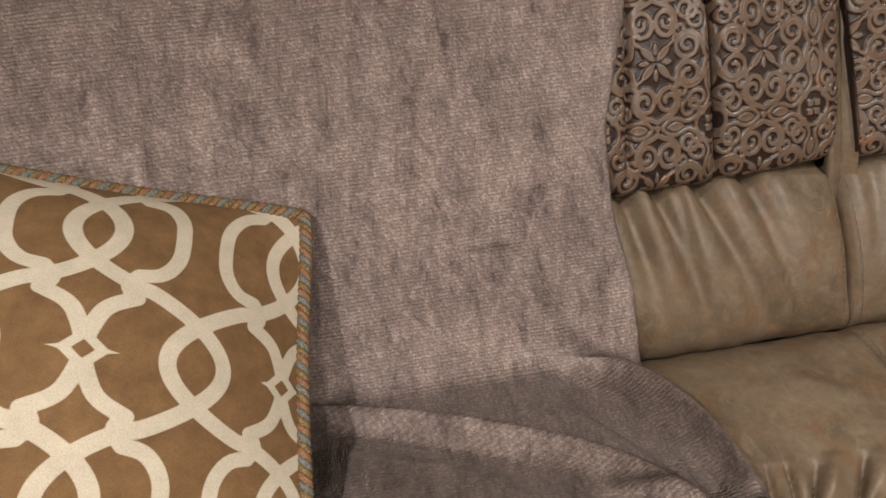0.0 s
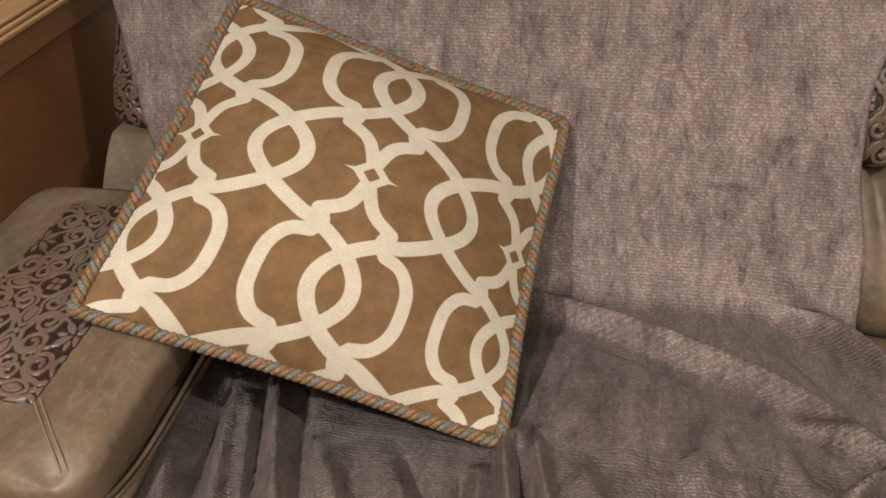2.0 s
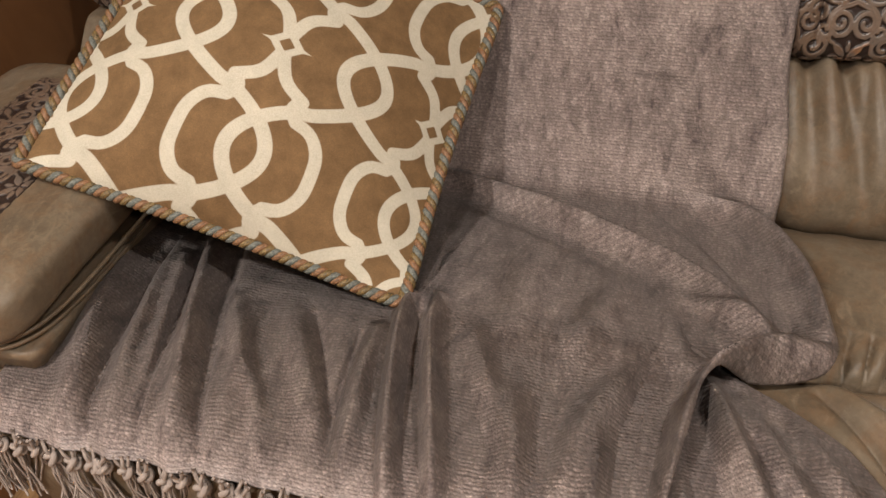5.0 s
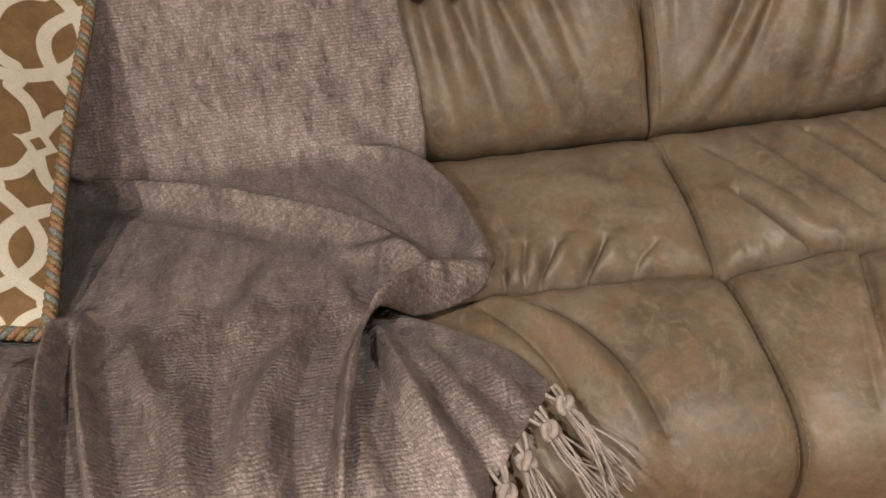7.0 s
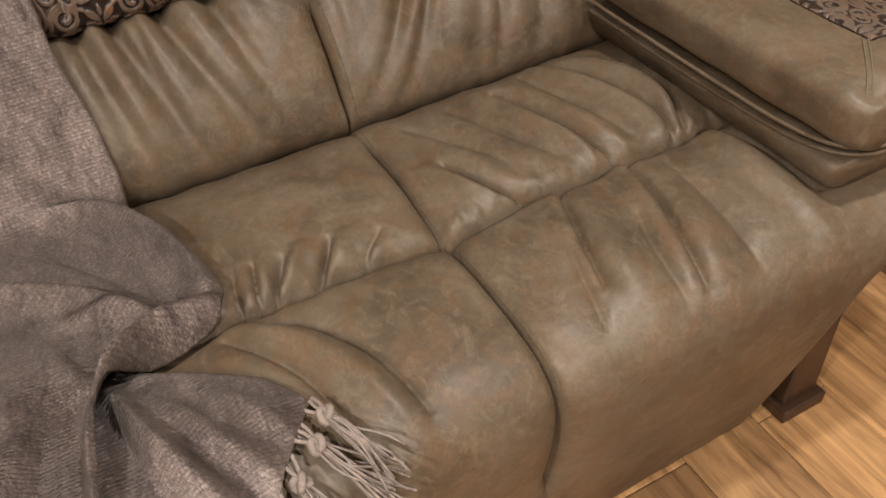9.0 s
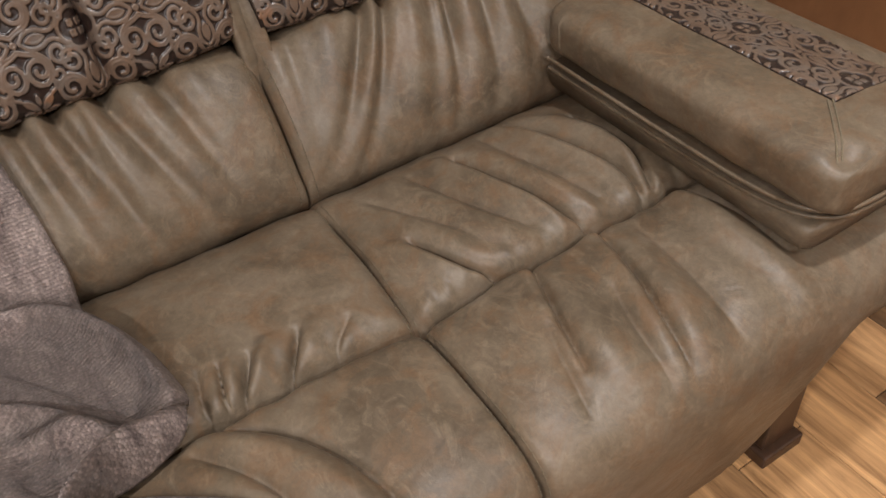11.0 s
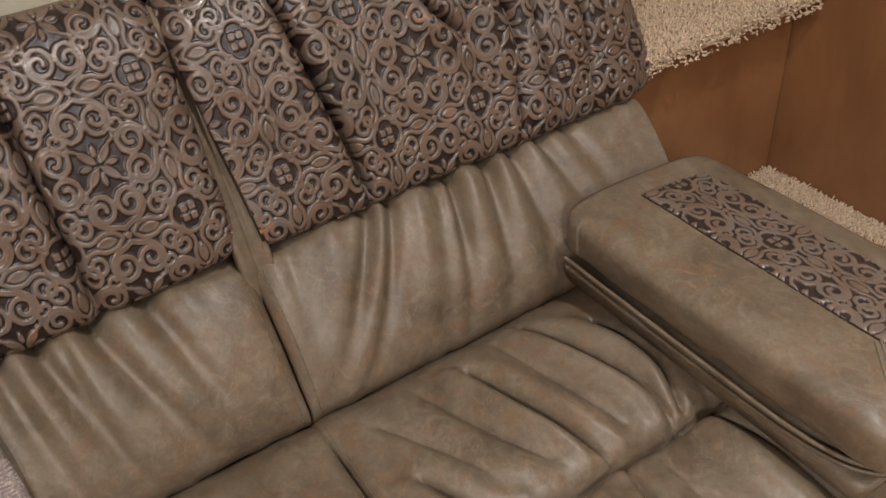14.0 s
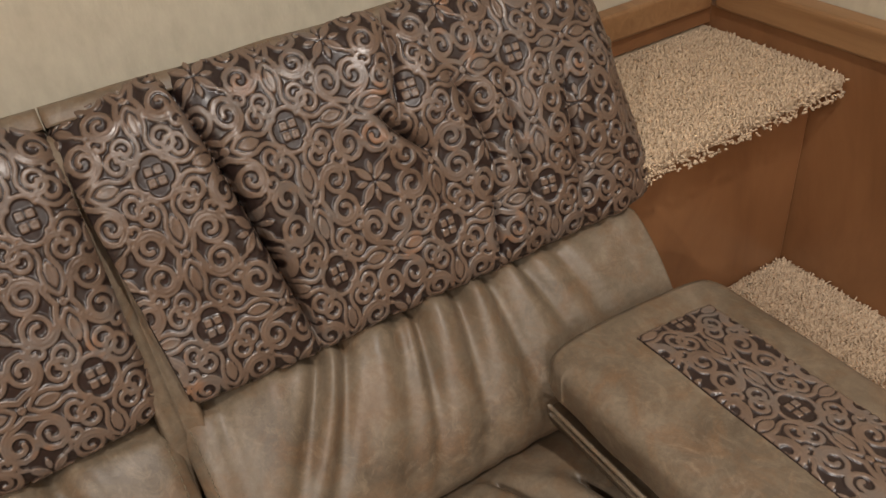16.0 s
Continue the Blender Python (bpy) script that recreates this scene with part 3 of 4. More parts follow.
# tucks and swells on the seat: width, height, places
SEAT_FOLDS = [
    (0.011, -0.020, [(0.845, 0.83), (0.8536, 0.79), (0.866, 0.735), (0.882, 0.685), (0.895, 0.635), (0.907, 0.607)]),
    (0.011, -0.020, [(0.955, 0.86), (0.967, 0.815), (0.981, 0.76), (0.997, 0.705), (1.008, 0.66), (0.998, 0.609)]),
    (0.010, -0.018, [(0.705, 0.715), (0.72, 0.68), (0.737, 0.645), (0.758, 0.62), (0.79, 0.606)]),
    (0.012, -0.016, [(1.03, 0.80), (1.045, 0.74), (1.045, 0.68), (1.02, 0.62)]),
    (0.016, -0.007, [(0.775, 0.83), (0.80, 0.74), (0.845, 0.65)]), (0.016, -0.006, [(0.905, 0.85), (0.92, 0.74), (0.945, 0.64)]),
    (0.016, -0.005, [(0.705, 0.82), (0.735, 0.76), (0.77, 0.68)]), (0.02, 0.006, [(0.88, 0.80), (0.905, 0.72), (0.93, 0.63)]),
    (0.02, 0.006, [(0.74, 0.73), (0.775, 0.68), (0.82, 0.635)]), (0.02, 0.006, [(1.0, 0.82), (1.02, 0.75), (1.025, 0.69)]),
    (0.011, -0.011, [(0.908, 0.604), (0.897, 0.55), (0.884, 0.50), (0.866, 0.44), (0.85, 0.38)]),
    (0.010, -0.010, [(0.806, 0.604), (0.787, 0.545), (0.768, 0.49), (0.752, 0.43)]),
    (0.018, 0.010, [(1.035, 0.60), (1.02, 0.53), (1.018, 0.47), (1.022, 0.41), (1.026, 0.37)]),
    (0.015, -0.012, [(1.04, 0.605), (1.056, 0.55), (1.062, 0.50), (1.058, 0.43)]),
    (0.024, -0.005, [(0.85, 0.50), (0.832, 0.45), (0.8205, 0.375)]), (0.024, -0.005, [(0.755, 0.50), (0.74, 0.46), (0.724, 0.39)]),
    (0.03, -0.005, [(0.945, 0.56), (0.94, 0.48), (0.925, 0.38)]), (0.026, 0.005, [(0.80, 0.52), (0.79, 0.45), (0.775, 0.38)]),
    (0.026, 0.005, [(0.915, 0.52), (0.89, 0.45), (0.872, 0.37)]), (0.022, 0.004, [(0.985, 0.55), (0.975, 0.47), (0.965, 0.38)]),
    (0.009, -0.013, [(0.436, 0.607), (0.447, 0.63), (0.468, 0.665)]), (0.010, -0.016, [(0.484, 0.607), (0.505, 0.632), (0.527, 0.665)]),
    (0.008, -0.010, [(0.421, 0.607), (0.424, 0.63), (0.433, 0.668)]), (0.009, 0.006, [(0.455, 0.617), (0.472, 0.64), (0.49, 0.668)]),
    (0.012, -0.006, [(0.40, 0.61), (0.402, 0.64), (0.41, 0.67)]), (0.010, -0.006, [(0.545, 0.609), (0.56, 0.63), (0.585, 0.65)]),
    (0.020, 0.010, [(0.378, 0.60), (0.416, 0.547), (0.448, 0.498), (0.475, 0.446), (0.49, 0.40), (0.497, 0.36)]),
    (0.014, -0.010, [(0.395, 0.602), (0.45, 0.555), (0.484, 0.505), (0.508, 0.45), (0.518, 0.39)]),
    (0.014, -0.008, [(0.37, 0.575), (0.41, 0.52), (0.435, 0.46), (0.445, 0.40)]), (0.03, 0.005, [(0.56, 0.56), (0.575, 0.49), (0.575, 0.40)]),
]


def seat_cushion(x0, x1, seed, open_left=False, open_right=False):
    n, m = int((x1 - x0) / 0.0025), 430
    prof = resample(SEAT_PROFILE, m, 3)
    x = np.linspace(x0, x1, n)
    X = np.repeat(x[:, None], m, 1)
    Y, Z = np.repeat(prof[None, :, 0], n, 0), np.repeat(prof[None, :, 1], n, 0)
    # the outer wings under the armrests stop short of the floor
    wing = np.maximum(smoothstep(1.06, 1.13, X), smoothstep(-0.50, -0.57, X))
    low = np.clip((0.45 - Z) / 0.43, 0, 1) * (Y < 0.6)
    Z = Z + wing * low * 0.26
    Y = Y + wing * low * 0.005
    # the cushion swells between its seams
    e = np.minimum(np.where(open_left, 9, X - x0), np.where(open_right, 9, x1 - X))
    top = (Y > 0.30) & (Z > 0.10)
    gap = 0.005 + 0.007 * np.exp(-((Y - 0.645) / 0.04) ** 2)
    sink = (0.028 * np.exp(-e / gap) + 0.012 * np.exp(-e / 0.045)) * (1 - 0.8 * smoothstep(0.80, 0.87, Y))
    seam_y = 0.606 + 0.005 * ripple(X, X, 0.2, seed)
    cross = 0.045 * np.exp(-np.abs(Y - seam_y) / 0.0065) + 0.009 * np.exp(-((Y - seam_y) / 0.045) ** 2)
    # short gathers along the tufted seam
    cross += 0.005 * ripple(X, X * 0.2, 0.022, seed + 3) * np.exp(-((Y - seam_y - 0.012) / 0.018) ** 2)
    cross = np.where(Z > 0.45, cross, 0) * (1 - wing)
    off = creases(X, Y, SEAT_FOLDS) * smoothstep(0.42, 0.47, Z) + 0.003 * ripple(X, Y, 0.16, seed) + 0.0014 * ripple(X, Y, 0.06, seed + 1)
    off += 0.003 * ripple(X, X * 0.3, 0.07, seed + 4) * smoothstep(0.78, 0.86, Y)
    off = off - sink * smoothstep(0.24, 0.31, Z) - cross
    P = np.stack([X, Y, Z], -1)
    N = np.cross(np.gradient(P, axis=1), np.gradient(P, axis=0))
    N /= np.linalg.norm(N, axis=-1, keepdims=True)
    flip = np.where(N[n // 2, m // 3, 2] < 0, -1, 1)
    P = P + N * flip * off[..., None]
    # close the section behind and below
    back = np.stack([np.stack([x, np.full(n, 0.95), P[:, -1, 2]], -1), np.stack([x, np.full(n, 0.955), np.full(n, 0.36)], -1)], 1)
    seams = []
    for edge_open, k in ((open_left, 3), (open_right, n - 4)):
        if not edge_open:
            keep = (prof[:, 1] > 0.30) & (prof[:, 0] < 0.87)
            line = P[k, keep] + N[k, keep] * flip * 0.0004
            seams.append(raw_mesh("stitching", *join([tube_arrays(line[q:q + 3], 0.0007, 4) for q in range(0, len(line) - 3, 3)])))
    return loop_solid("seat_cushion", np.concatenate([P, back], 1)), seams


for x0, x1, seed, ol, orr in ((END_L, SEAM_L + 0.003, 1, True, False), (SEAM_L - 0.002, SEAM_R + 0.003, 2, False, False), (SEAM_R - 0.002, END_R, 3, False, True)):
    me, seams = seat_cushion(x0, x1, seed, ol, orr)
    cushion = sofa_part("seat_cushion", me, LEATHER, "soft wrinkled olive brown leather seat")
    for sm in seams:
        sofa_part("stitching", sm, STITCH, "line of tan stitching", cushion)

BAND = [(0.93, 0.455), (0.9, 0.478), (0.882, 0.505), (0.88, 0.535), (0.893, 0.572), (0.922, 0.618), (0.958, 0.66), (0.99, 0.687), (1.005, 0.688)]
BACK = [(1.015, 0.686), (1.0, 0.694), (0.99, 0.708), (0.995, 0.745), (1.018, 0.81), (1.048, 0.885), (1.078, 0.95), (1.1, 0.98), (1.122, 0.995), (1.14, 0.999)]
CROWN = [(1.125, 0.985), (1.138, 0.999), (1.152, 0.998), (1.164, 0.982), (1.168, 0.94), (1.168, 0.9)]

BAND_FOLDS = {  # x at the top, x at the foot, depth, width
    "middle": [(0.35, 0.385, -0.016, 0.012), (0.372, 0.42, 0.007, 0.014), (0.395, 0.455, -0.018, 0.012), (0.425, 0.495, 0.008, 0.016), (0.455, 0.535, -0.018, 0.012), (0.488, 0.565, 0.008, 0.018), (0.523, 0.585, -0.013, 0.013), (0.56, 0.61, 0.005, 0.02),
               (0.42, 0.44, -0.006, 0.007), (0.0, 0.02, -0.01, 0.01), (0.15, 0.13, -0.01, 0.01), (0.25, 0.26, -0.008, 0.01)],
    "right": [(0.70, 0.67, -0.006, 0.012), (0.755, 0.69, 0.006, 0.02), (0.815, 0.66, -0.014, 0.012), (0.833, 0.70, 0.008, 0.014), (0.85, 0.72, -0.015, 0.011), (0.89, 0.80, 0.008, 0.016), (0.945, 0.885, -0.018, 0.010), (0.92, 0.84, -0.008, 0.012),
              (0.97, 0.925, 0.008, 0.014), (1.003, 0.955, -0.015, 0.011), (1.025, 1.0, 0.008, 0.013), (1.05, 1.05, -0.014, 0.011), (1.078, 1.10, 0.006, 0.013), (1.10, 1.16, -0.012, 0.012), (1.15, 1.22, -0.008, 0.014)],
    "left": [(-0.6, -0.62, -0.008, 0.01), (-0.5, -0.5, -0.01, 0.01), (-0.35, -0.36, -0.009, 0.01), (-0.2, -0.19, -0.01, 0.01)],
}
BACK_FOLDS = [  # on the hide: width, depth, places by x and height
    (0.012, -0.022, [(0.768, 1.0), (0.779, 0.955), (0.79, 0.90), (0.802, 0.835), (0.815, 0.77), (0.826, 0.68)]),
    (0.02, 0.006, [(0.81, 0.95), (0.83, 0.87), (0.845, 0.79)]), (0.02, 0.005, [(0.745, 0.95), (0.757, 0.87), (0.775, 0.77)]),
    (0.012, -0.016, [(0.965, 0.915), (0.985, 0.89), (1.012, 0.862)]), (0.016, -0.009, [(1.012, 1.0), (1.0, 0.95), (0.985, 0.90)]),
    (0.014, -0.010, [(1.06, 0.93), (1.085, 0.88), (1.09, 0.81)]), (0.02, 0.008, [(1.03, 0.95), (1.05, 0.88), (1.055, 0.80)]),
    (0.014, -0.010, [(1.13, 0.91), (1.125, 0.84), (1.13, 0.75)]), (0.018, 0.007, [(1.17, 0.93), (1.165, 0.85), (1.16, 0.76)]),
    (0.013, -0.009, [(1.215, 0.90), (1.205, 0.83), (1.20, 0.74)]), (0.012, -0.010, [(1.075, 0.79), (1.07, 0.74), (1.065, 0.69)]),
    (0.012, -0.016, [(0.46, 1.02), (0.466, 0.85), (0.472, 0.68)]), (0.025, 0.005, [(0.50, 0.95), (0.51, 0.87), (0.52, 0.78)]),
    (0.02, 0.006, [(0.40, 0.95), (0.405, 0.85), (0.41, 0.74)]), (0.012, -0.009, [(0.36, 0.95), (0.355, 0.84), (0.35, 0.72)]),
]


def strip(prof, x0, x1, m, pitch, off_of, lean=0.0, hide=False, round_end=0):
    """A cushion face: the section prof swept from x0 to x1, swelling by off_of(x, y, z, edge), closed behind."""
    n = int((x1 - x0) / pitch)
    prof = resample(prof, m, 3)
    X = np.repeat(np.linspace(x0, x1, n)[:, None], m, 1)
    Y, Z = np.repeat(prof[None, :, 0], n, 0), np.repeat(prof[None, :, 1], n, 0)
    X = X + lean * smoothstep(0.97, 0.69, Z) * np.clip((x1 - X) / (x1 - x0), 0, 1)
    if round_end:
        d = np.clip(((X - END_R) if round_end > 0 else (END_L - X)) / 0.1 + 1, 0, 1)
        Z = 0.69 + (Z - 0.69) * (1 - 0.42 * d ** 2.6)
        Y = Y + 0.03 * d ** 3
    arc = np.concatenate([[0], np.cumsum(np.linalg.norm(np.diff(prof, axis=0), axis=1))])
    V = np.repeat(arc[None], n, 0)
    P = np.stack([X, Y, Z], -1)
    N = np.cross(np.gradient(P, axis=0), np.gradient(P, axis=1))
    N /= np.maximum(np.linalg.norm(N, axis=-1, keepdims=True), 1e-9)
    if N[n // 2, m // 2, 1] > 0:
        N = -N
    off, rel = off_of(X, Y, Z, V)
    P = P + N * off[..., None]
    back = np.stack([np.stack([P[:, 0, 0], np.full(n, 1.168), np.full(n, 0.9) if hide else P[:, -1, 2]], -1), np.stack([P[:, 0, 0], np.full(n, 1.168), P[:, 0, 2]], -1)], 1)
    rel = np.concatenate([rel, np.zeros((n, 2))], 1)
    return loop_solid("strip", np.concatenate([P, back], 1), {"relief": rel})


def back_cushion(name, x0, x1, seed, end=0):
    core = sofa_part("back_cushion", box("back_cushion", x0 + 0.02, x1 - 0.02, 1.08, 1.166, 0.45, 0.9, 0.01), LEATHER)

    def band(X, Y, Z, V):
        e = np.minimum(np.where(end < 0, 9, X - x0), np.where(end > 0, 9, x1 - X))
        s = np.clip((Z - 0.50) / 0.19, 0, 1)
        off = 0.003 * ripple(X, Z, 0.15, seed) - (0.018 * np.exp(-e / 0.010) + 0.01 * np.exp(-e / 0.045)) * smoothstep(0.48, 0.56, Z)
        for xt, xf, depth, wide in BAND_FOLDS[name]:
            xc = xf + (xt - xf) * s
            g = np.abs(X - xc) / (wide * (1.5 - 0.6 * s))
            off += depth * (np.exp(-g ** 2) if depth > 0 else 1.1 * np.exp(-g ** 2)) * (0.06 + 0.94 * s ** 1.15) * smoothstep(0.455, 0.54, Z)
        off += 0.0014 * ripple(X, X * 0.3, 0.03, seed) * s ** 3 + 0.0025 * ripple(X, X, 0.05, seed + 1) * (1 - s) ** 2
        return off, np.zeros_like(X)

    def hide(X, Y, Z, V):
        e = np.minimum(np.where(end < 0, 9, X - x0), np.where(end > 0, 9, x1 - X))
        off = creases(X, Z, BACK_FOLDS) * (0.3 + 0.7 * smoothstep(0.69, 0.735, Z)) + 0.003 * ripple(X, X * 0.3, 0.035, seed) * smoothstep(0.78, 0.70, Z) + 0.004 * ripple(X, Z, 0.18, seed + 2) + 0.0015 * ripple(X, Z, 0.05, seed)
        off -= 0.016 * np.exp(-e / 0.009) + 0.008 * np.exp(-e / 0.05)
        rel = relief(X - np.where(X > SEAM_R, 0.722, 0.602), V - 0.105)
        rel = rel * smoothstep(0.0, 0.012, V)
        return off + 0.0033 * (rel - 0.6), rel

    b = strip(BAND, x0 + 0.002, x1 - (0.052 if end > 0 else 0.002), 110, 0.0028, band)
    low = sofa_part("lower_band", b, LEATHER, "gathered smooth olive leather band", core)
    co = np.empty(3 * len(b.vertices))
    b.vertices.foreach_get("co", co)
    rows = co.reshape(-1, 3)[:-2].reshape(-1, 112, 3)
    for k, outer in ((4, end < 0), (len(rows) - 5, end > 0)):
        if not outer:
            line = rows[k, 22:104] + (0, -0.0006, 0.0003)
            sofa_part("stitching", raw_mesh("stitching", *join([tube_arrays(line[q:q + 3], 0.0007, 4) for q in range(0, 79, 3)])), STITCH, "line of tan stitching", core)
    xa, xb = x0 + (0.0 if end < 0 else 0.001), x1 - (0.0 if end > 0 else 0.001)
    h = strip(BACK, xa, xb, 280, 0.0015, hide, 0.024 if end >= 0 else 0.0, True, end)
    crown = strip(CROWN, xa, xb, 40, 0.006, lambda X, Y, Z, V: (0.002 * ripple(X, Y, 0.12, seed), X * 0), 0.0, True, end)
    sofa_part("crown", crown, LEATHER, "smooth olive leather crown", core)
    sofa_part("scroll_panel", h, EMBOSSED, "dark brown leather embossed with scrollwork", core)
    return core


for c in ((("left"), END_L, SEAM_L, 4, -1), ("middle", SEAM_L, SEAM_R, 5, 0), ("right", SEAM_R, END_R, 6, 1)):
    core = back_cushion(*c)
    under(core, sofa)
for xs in (SEAM_L, SEAM_R):
    prof = resample([(0.985, 0.60), (1.01, 0.665), (1.026, 0.72), (1.07, 0.82), (1.108, 0.90), (1.12, 0.945), (1.135, 0.965), (1.155, 0.96)], 40)
    X = np.linspace(xs - 0.014, xs + 0.034, 9)
    P = np.stack([np.repeat(X[:, None], 40, 1), prof[None, :, 0] + 0.012 * np.abs(np.linspace(-1, 1, 9))[:, None] * -1, np.repeat(prof[None, :, 1], 9, 0)], -1)
    sofa_part("gusset", shell("gusset", P[:, ::-1], 0.012), LEATHER, "narrow smooth leather gusset")


# ---- armrests ----
def arm_section(xa, xb, z0, z1, k, m=72):
    th = np.linspace(0, 2 * np.pi, m, endpoint=False)
    c, s = np.cos(th), np.sin(th)
    q = 0.42
    return np.stack([(xa + xb) / 2 + (xb - xa) / 2 * np.sign(c) * np.abs(c) ** q * k, (z0 + z1) / 2 + (z1 - z0) / 2 * np.sign(s) * np.abs(s) ** 0.5 * (0.55 + 0.45 * k)], -1)


def armrest(side, xi, xo, pi, po, seed):
    """xi, xo: inner and outer edge; pi, po: the embossed inlay's edges."""
    a, b = min(xi, xo), max(xi, xo)
    ys = np.concatenate([0.388 + 0.05 * (1 - np.cos(np.linspace(0, np.pi / 2, 16))), np.linspace(0.445, 0.84, 70), 0.87 - 0.03 * np.cos(np.linspace(0, np.pi / 2, 10))[::1] + 0.0])
    ys = np.sort(ys)
    secs = []
    for y in ys:
        kf = math.sqrt(max(0.0, 1 - max(0.0, (0.44 - y) / 0.056) ** 2.4))
        kb = math.sqrt(max(0.0, 1 - max(0.0, (y - 0.835) / 0.045) ** 2.6))
        k = 0.80 + 0.2 * min(kf, kb)
        sec = arm_section(a, b, 0.585, 0.668, k)
        secs.append(np.stack([sec[:, 0], np.full(len(sec), y), sec[:, 1]], -1))
    P = np.array(secs)
    top = smoothstep(0.62, 0.66, P[..., 2])
    P[..., 2] += 0.0025 * ripple(P[..., 0], P[..., 1], 0.15, seed) * top
    P[..., 0] += 0.003 * ripple(P[..., 1], P[..., 2], 0.1, seed + 1) * (1 - top)
    P[..., 2] -= 0.1 * np.clip((P[..., 0] - (xi + 0.11 * side)) * side, 0, 1) * (side > 0)
    # pinched corner below the inlay
    d = np.hypot(P[..., 0] - (xi + 0.035 * side), P[..., 1] - 0.40)
    P[..., 2] -= 0.010 * np.exp(-(d / 0.018) ** 2) * top
    pad = sofa_part("armrest", loop_solid("armrest", P), LEATHER, "padded olive leather armrest with an embossed inlay")
    under(pad, sofa)
    n, m = int(abs(po - pi) / 0.0015), 240
    U, Y = np.meshgrid(np.linspace(min(pi, po), max(pi, po), n), np.linspace(0.47, 0.825, m), indexing="ij")
    rel = relief(U - (min(pi, po) + max(pi, po)) / 2, Y - 0.652)
    edge = np.minimum.reduce([U - U.min(), U.max() - U, Y - Y.min(), Y.max() - Y])
    rel *= smoothstep(0.0, 0.0015, edge)
    mid = (a + b) / 2
    crown = 0.668 - 0.5 * (np.abs(U - mid) / (b - a) * 2) ** 5 * 0.03
    Z = crown + 0.0025 * ripple(U, Y, 0.15, seed) + 0.0022 * rel + 0.002 * smoothstep(0, 0.004, edge) - 0.0006
    Z = Z - 0.1 * np.clip((U - (xi + 0.11 * side)) * side, 0, 1) * (side > 0)
    P2 = np.stack([U, Y, Z], -1)
    sofa_part("inlay", shell("inlay", P2, 0.006, {"relief": rel.ravel()}), EMBOSSED, "embossed scrollwork leather inlay", pad)
    # double piping at the foot of the pad
    for dz, r, inn, sag in ((0.589, 0.0028, 0.001, 0.0), (0.58, 0.0026, -0.002, 0.008)):
        path = [(xi + inn * -side, 0.86, dz - sag), (xi + inn * -side, 0.6, dz - 0.002 - sag), (xi + inn * -side, 0.45, dz - 0.5 * sag), (xi + 0.03 * side, 0.392, dz + 0.002), (xi + 0.09 * side, 0.384, dz + 0.004), (xo - 0.06 * side, 0.384, dz + 0.004), (xo - 0.01 * side, 0.42, dz)]
        sofa_part("piping", tube("piping", resample(path, 80, 3), r), LEATHER, "leather piping", pad)
    # seams that run from the inlay's corner to the pinch
    for dx in (-0.004, 0.004):
        pth = [(pi - 0.072 * side * f + dx, 0.478 - 0.075 * f) for f in np.linspace(0, 1, 12)]
        pth = [(x, y, P[..., 2][np.hypot(P[..., 0] - x, P[..., 1] - y) < 0.014].max() + 0.0004 - 0.008 * (k / 11) ** 4) for k, (x, y) in enumerate(pth)]
        sofa_part("seam", tube("seam", resample(pth, 24, 2), 0.0013, 6), STITCH, "stitched seam", pad)
    # the boxed underside
    xt, xf, xe = xi + 0.004 * side, xi + 0.026 * side, xo - 0.012 * side
    sec = resample([(xt + 0.06 * side, 0.586), (xt + 0.06 * side, 0.576), (xt + 0.006 * side, 0.572), (xt, 0.567), (xt + 0.003 * side, 0.55), (xf, 0.513), (xe, 0.513), (xe, 0.583)], 44, 2)
    rows = [np.stack([sec[:, 0] + (0.03 * side * f if f else 0) * (np.abs(sec[:, 0] - xt) < 0.06), np.full(44, y + 0.02 * (0.583 - 0.5 - (sec[:, 1] - 0.5)) / 0.07 * (y < 0.41)), sec[:, 1]], -1) for y, f in ((0.396, 0.35), (0.402, 0.1), (0.42, 0), (0.6, 0), (0.87, 0))]
    lo = loop_solid("arm_box", np.array(rows))
    sofa_part("arm_box", lo, LEATHER, "leather box under the pad", pad)
    return pad


armrest(1, 1.035, 1.315, 1.132, 1.25, 8)
armrest(-1, -0.468, -0.82, -0.561, -0.722, 9)

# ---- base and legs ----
# added block, painted near-black for the shade under the seat
sofa_part("base", box("base", END_L + 0.30, 1.0, 0.47, 0.94, 0.03, 0.39, 0.006), SHADOW_GAP, "near-black filler under the seat, coloured as its shade")
for lx in (1.175, -0.62):
    leg = sofa_part("leg", box("leg", lx - 0.035, lx + 0.035, 0.43, 0.47, 0.028, 0.30, 0.004), DARK_WOOD, "dark stained wooden leg")
    sofa_part("foot", box("foot", lx - 0.045, lx + 0.045, 0.415, 0.48, 0.0, 0.028, 0.004), DARK_WOOD, "", leg)
    leg2 = sofa_part("leg", box("leg", lx - 0.05, lx + 0.05, 1.05, 1.09, 0.0, 0.36, 0.004), DARK_WOOD)
# the same shade colour fills the space behind the seat
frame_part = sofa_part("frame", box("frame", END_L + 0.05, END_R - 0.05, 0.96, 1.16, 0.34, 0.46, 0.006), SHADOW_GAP)


